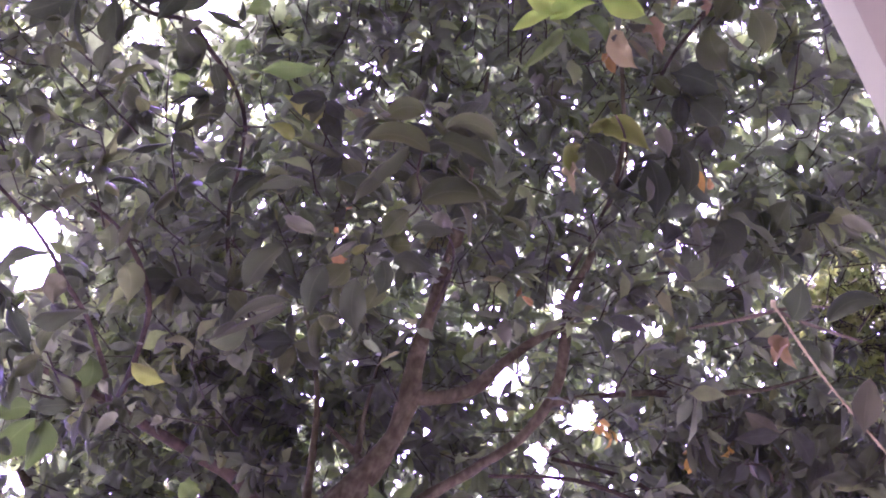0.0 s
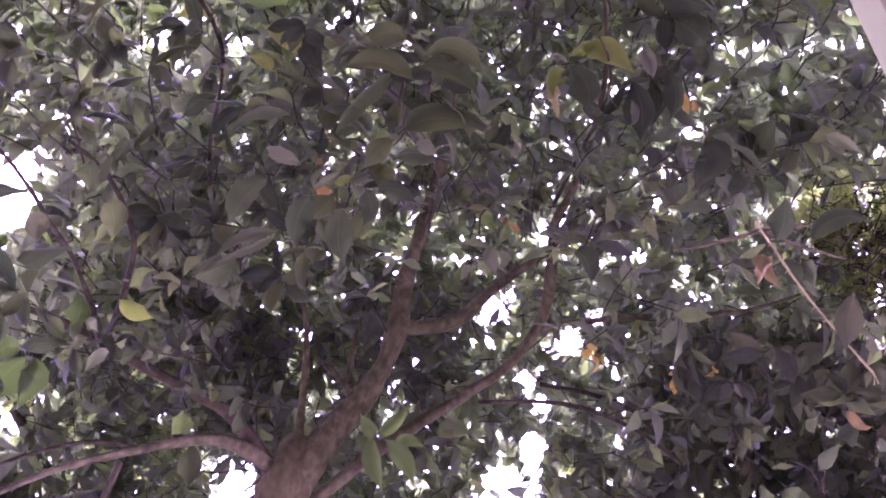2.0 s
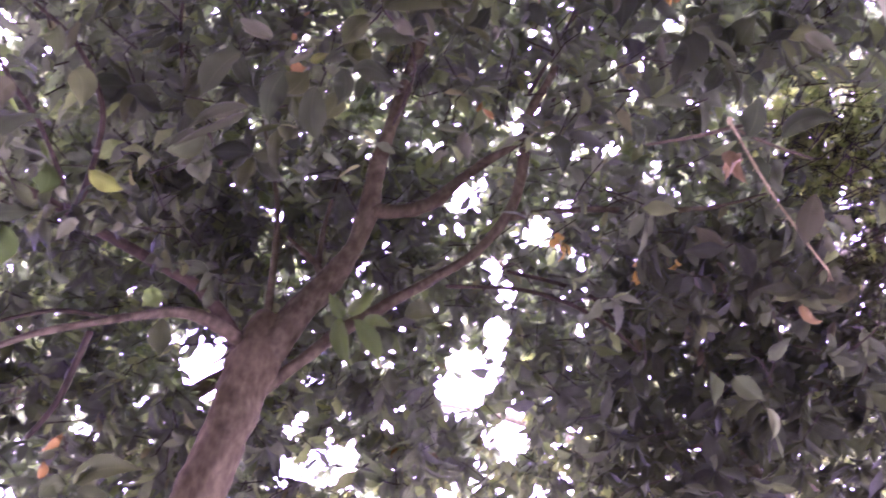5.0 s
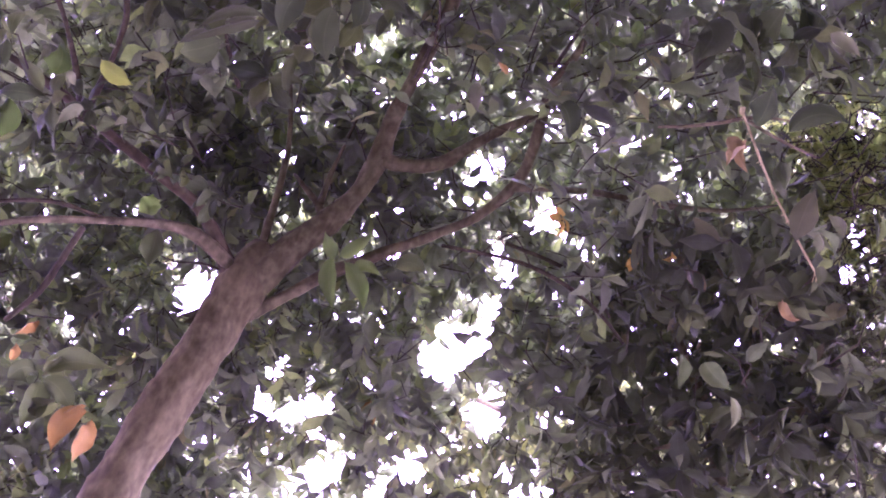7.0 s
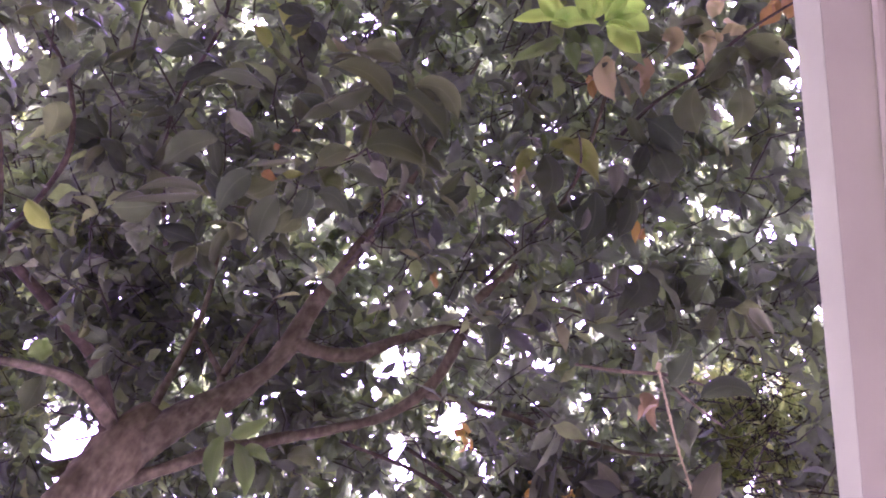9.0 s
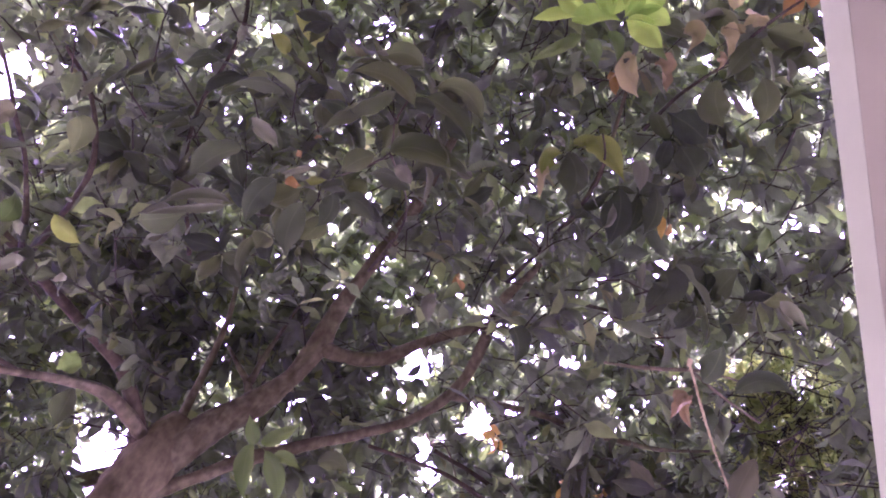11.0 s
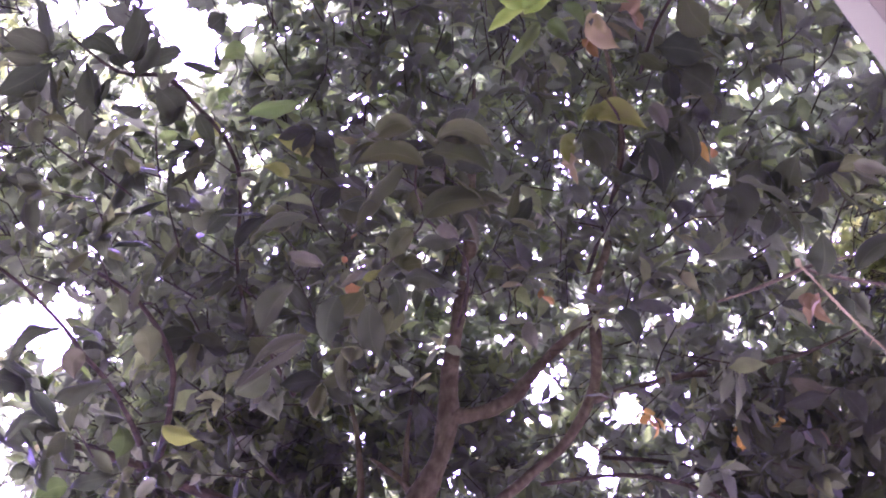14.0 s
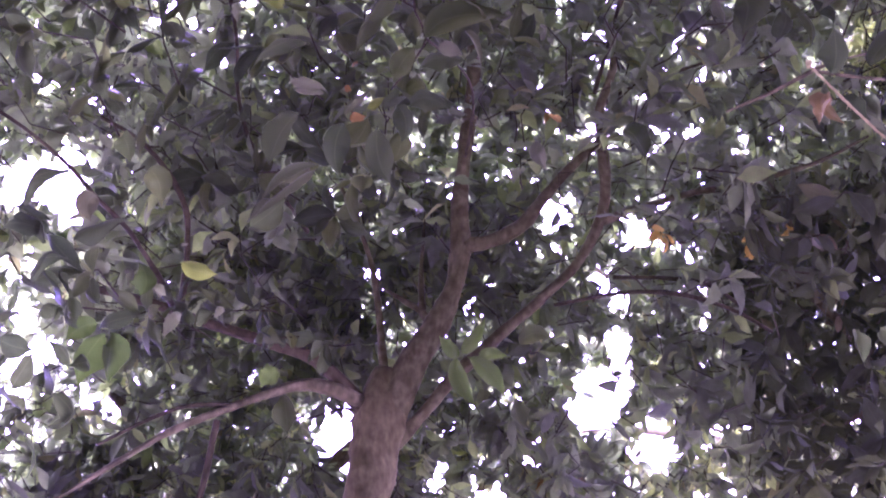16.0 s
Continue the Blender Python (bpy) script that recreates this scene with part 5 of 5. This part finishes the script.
whorls([(-0.86, 2.84, 2.84, 0.15), (-1, 2.71, 2.85, 0.15), (-1.1, 2.6, 2.85, 0.15), (-0.78, 3.03, 2.87, 0.15), (-0.92, 2.79, 2.89, 0.15), (-1.19,
    2.61, 2.75, 0.15)])
whorls([(-1.03, 1.52, 3.16, 0.14), (-1.08, 1.68, 3.08, 0.15), (-0.82, 1.82, 3.2, 0.16), (-0.83, 1.98, 3.2, 0.17), (-0.77, 2.16, 3.19, 0.14), (-0.78,
    1.83, 3.36, 0.15), (-0.48, 2.37, 3.08, 0.16), (-0.96, 2.39, 3.14, 0.17), (-0.37, 2.48, 3.15, 0.14), (0.04, 2.21, 3.37, 0.15), (0.53, 2.11, 3.57,
    0.16), (0.81, 2.12, 3.26, 0.17), (0.65, 1.97, 3.66, 0.14), (0.54, 1.94, 3.7, 0.15), (-1.14, 2.18, 2.71, 0.16), (-0.24, 1.82, 3.29, 0.17), (-0.18,
    1.95, 3.25, 0.14), (-0.47, 1.88, 3.44, 0.15)])
whorls([(-0.94, 1.62, 3.15, 0.14), (-0.9, 1.76, 3.21, 0.15), (-1.04, 1.91, 3.13, 0.16), (-0.97, 2.08, 3.16, 0.17), (-0.59, 1.95, 3.19, 0.14), (-0.57,
    2.22, 3.06, 0.15), (-0.77, 2.37, 3.11, 0.16), (-0.6, 2.59, 3.08, 0.17), (-0.22, 2.22, 3.19, 0.14), (0.38, 2.13, 3.44, 0.15), (0.68, 2.15, 3.35,
    0.16), (0.94, 2.09, 3.32, 0.17), (0.16, 1.91, 3.64, 0.14), (-1.15, 2.1, 2.6, 0.15), (-1.11, 2.45, 2.72, 0.16), (-0.09, 1.85, 3.28, 0.17), (-0.05,
    1.99, 3.24, 0.14), (-0.42, 2.01, 3.34, 0.15)])

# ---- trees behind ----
# added tree that carries the crown's lower right in shade-coloured leaves
long_tree = thing("long_leaved_tree", (1.9, 4.9, 0), "added tree beside the large tree, long hanging leaves with shade in their colour", "tree", "trees behind")
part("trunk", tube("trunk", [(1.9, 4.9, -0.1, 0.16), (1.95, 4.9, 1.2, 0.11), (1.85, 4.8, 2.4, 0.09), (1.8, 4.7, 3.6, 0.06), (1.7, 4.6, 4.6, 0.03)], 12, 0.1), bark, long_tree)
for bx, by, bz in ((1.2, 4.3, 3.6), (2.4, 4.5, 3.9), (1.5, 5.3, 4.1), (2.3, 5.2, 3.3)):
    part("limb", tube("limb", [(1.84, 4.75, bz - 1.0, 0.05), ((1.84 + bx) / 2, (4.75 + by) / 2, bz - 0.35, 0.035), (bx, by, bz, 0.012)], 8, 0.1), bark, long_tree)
crown(long_tree, 23, hanging, (1.6, 4.4, 4.2), 0.15, shade_foliage, keep=underside, glades=True)


def back_tree(place, height, wide, count, seed, size, leaf_mat, label, low_boughs=()):
    ob = thing("background_tree", (place[0], place[1], 0), label, "tree", "trees behind")
    x, y = place
    part("trunk", tube("trunk", [(x, y, -0.1, 0.2), (x + 0.1, y, height * 0.25, 0.15), (x, y + 0.1, height * 0.5, 0.1), (x + 0.1, y, height * 0.8, 0.04)], 10, 0.3), bark, ob)
    r = np.random.default_rng(seed)
    for k in range(5):
        a = k * 1.3 + seed
        z = height * (0.3 + 0.1 * k)
        part("limb", tube("limb", [(x, y + 0.05, z, 0.07), (x + wide * 0.4 * math.cos(a), y + wide * 0.4 * math.sin(a), z + 0.5, 0.045),
                                   (x + wide * 0.8 * math.cos(a), y + wide * 0.8 * math.sin(a), z + 0.8, 0.015)], 8, 0.2), bark, ob)
    centre = (x, y, height * 0.56)
    tips = [ball(r, count, centre, (wide, wide * 0.8, height * 0.46), 0.35)] + [ball(r, n, at, radii) for n, at, radii in low_boughs]
    crown(ob, seed + 50, np.concatenate(tips), centre, size, leaf_mat)
    return ob


back_tree((-3.3, 6.9), 7.0, 2.9, 1900, 3, 0.14, foliage, "leafy green tree standing behind the large tree")
light_tree = back_tree((3.5, 5.9), 8.6, 2.4, 5600, 4, 0.088, small_foliage, "light green small-leaved tree beside the house")
# its added low bough reaches out beside the house, sunlight put into leaf colour
fork = np.array((3.45, 5.9, 4.0))
low = np.array((1.73, 3.48, 4.21))
part("limb", tube("limb", [(*fork, 0.06), (*(fork * 0.5 + low * 0.5 + np.array((0, 0, 0.15))), 0.035), (*low, 0.01)], 8, 0.1), bark, light_tree)
r = np.random.default_rng(77)
tips = np.concatenate([ball(r, 150, (1.73, 3.48, 4.21), (0.33, 0.3, 0.34)), ball(r, 150, (1.85, 3.54, 4.02), (0.32, 0.3, 0.45)), ball(r, 30, (1.57, 3.55, 4.22), (0.2, 0.25, 0.2))])
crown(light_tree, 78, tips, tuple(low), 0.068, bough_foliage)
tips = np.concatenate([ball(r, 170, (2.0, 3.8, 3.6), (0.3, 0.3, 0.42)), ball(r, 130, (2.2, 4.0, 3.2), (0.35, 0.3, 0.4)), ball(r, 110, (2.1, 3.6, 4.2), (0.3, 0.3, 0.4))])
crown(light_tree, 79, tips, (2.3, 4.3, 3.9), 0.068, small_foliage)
back_tree((-2.0, 5.7), 4.2, 2.3, 2500, 7, 0.13, foliage, "low leafy tree with dark green leaves behind the trunk",
          [(110, (-1.2, 4.25, 1.85), (0.5, 0.4, 0.35)), (70, (-0.9, 4.75, 2.15), (0.35, 0.3, 0.25)), (190, (-2.15, 3.9, 2.5), (0.5, 0.4, 0.45))])
back_tree((1.9, 9.5), 7.5, 3.2, 900, 5, 0.16, foliage, "dark leafy tree further back in the garden")
# tree added as a backdrop that blocks the sky behind the light tree
back_tree((5.0, 9.3), 11.0, 3.4, 1900, 6, 0.2, small_foliage, "tall dense green backdrop tree added to close the sky beside the house")

# ---- the rope ----
rope = thing("rope", (0.79, 2.17, 3.06), "short frayed tan rope end hanging from a dry twig", "rope")
rope_line = [(0.787, 2.168, 3.065), (0.845, 2.185, 2.955), (0.9, 2.195, 2.85), (0.955, 2.195, 2.75), (1.012, 2.19, 2.648)]
for k in range(3):
    strand = []
    pts = np.array(rope_line)
    for i in np.linspace(0, len(pts) - 1, 120):
        j = min(int(i), len(pts) - 2)
        p = pts[j] + (pts[j + 1] - pts[j]) * (i - j)
        a = i * 11 + k * 2.094
        strand.append((p[0] + 0.0021 * math.cos(a), p[1] + 0.0021 * math.sin(a), p[2] + 0.0017 * math.sin(a), 0.0016 + 0.0003 * math.sin(i * 7 + k)))
    part("strand", tube("strand", strand, 6, 0.01, 0.35), rope_fibre, rope)
end = np.array(rope_line[-1])
for k in range(7):
    fly = np.array((shape.uniform(-0.012, 0.014), shape.uniform(-0.01, 0.01), -shape.uniform(0.015, 0.04)))
    part("fibre", tube("fibre", [(*end, 0.001), (*(end + fly * 0.5 + np.array((0.002, 0, 0))), 0.0008), (*(end + fly), 0.0005)], 4, 0.01, 0.1), rope_fibre, rope)
for k in range(18):
    j = k % (len(pts) - 1)
    root = pts[j] + (pts[j + 1] - pts[j]) * shape.uniform(0.05, 0.95)
    fly = np.array((shape.uniform(-0.011, 0.011), shape.uniform(-0.008, 0.008), shape.uniform(-0.012, 0.006)))
    part("fibre", tube("fibre", [(*root, 0.0006), (*(root + fly * 0.6 + np.array((0, 0, 0.002))), 0.0005), (*(root + fly), 0.0003)], 4, 0.01, 0.1), rope_fibre, rope)
# the turns by which it is tied to the twig
for k in range(3):
    ring = [(pts[0][0] - 0.004 + 0.004 * k + 0.0015 * math.cos(a), pts[0][1] + 0.009 * math.cos(a), pts[0][2] + 0.004 + 0.009 * math.sin(a), 0.0021) for a in np.linspace(0, 6.3, 16)]
    part("knot_turn", tube("knot_turn", ring, 6, 0.01, 0.2), rope_fibre, rope)
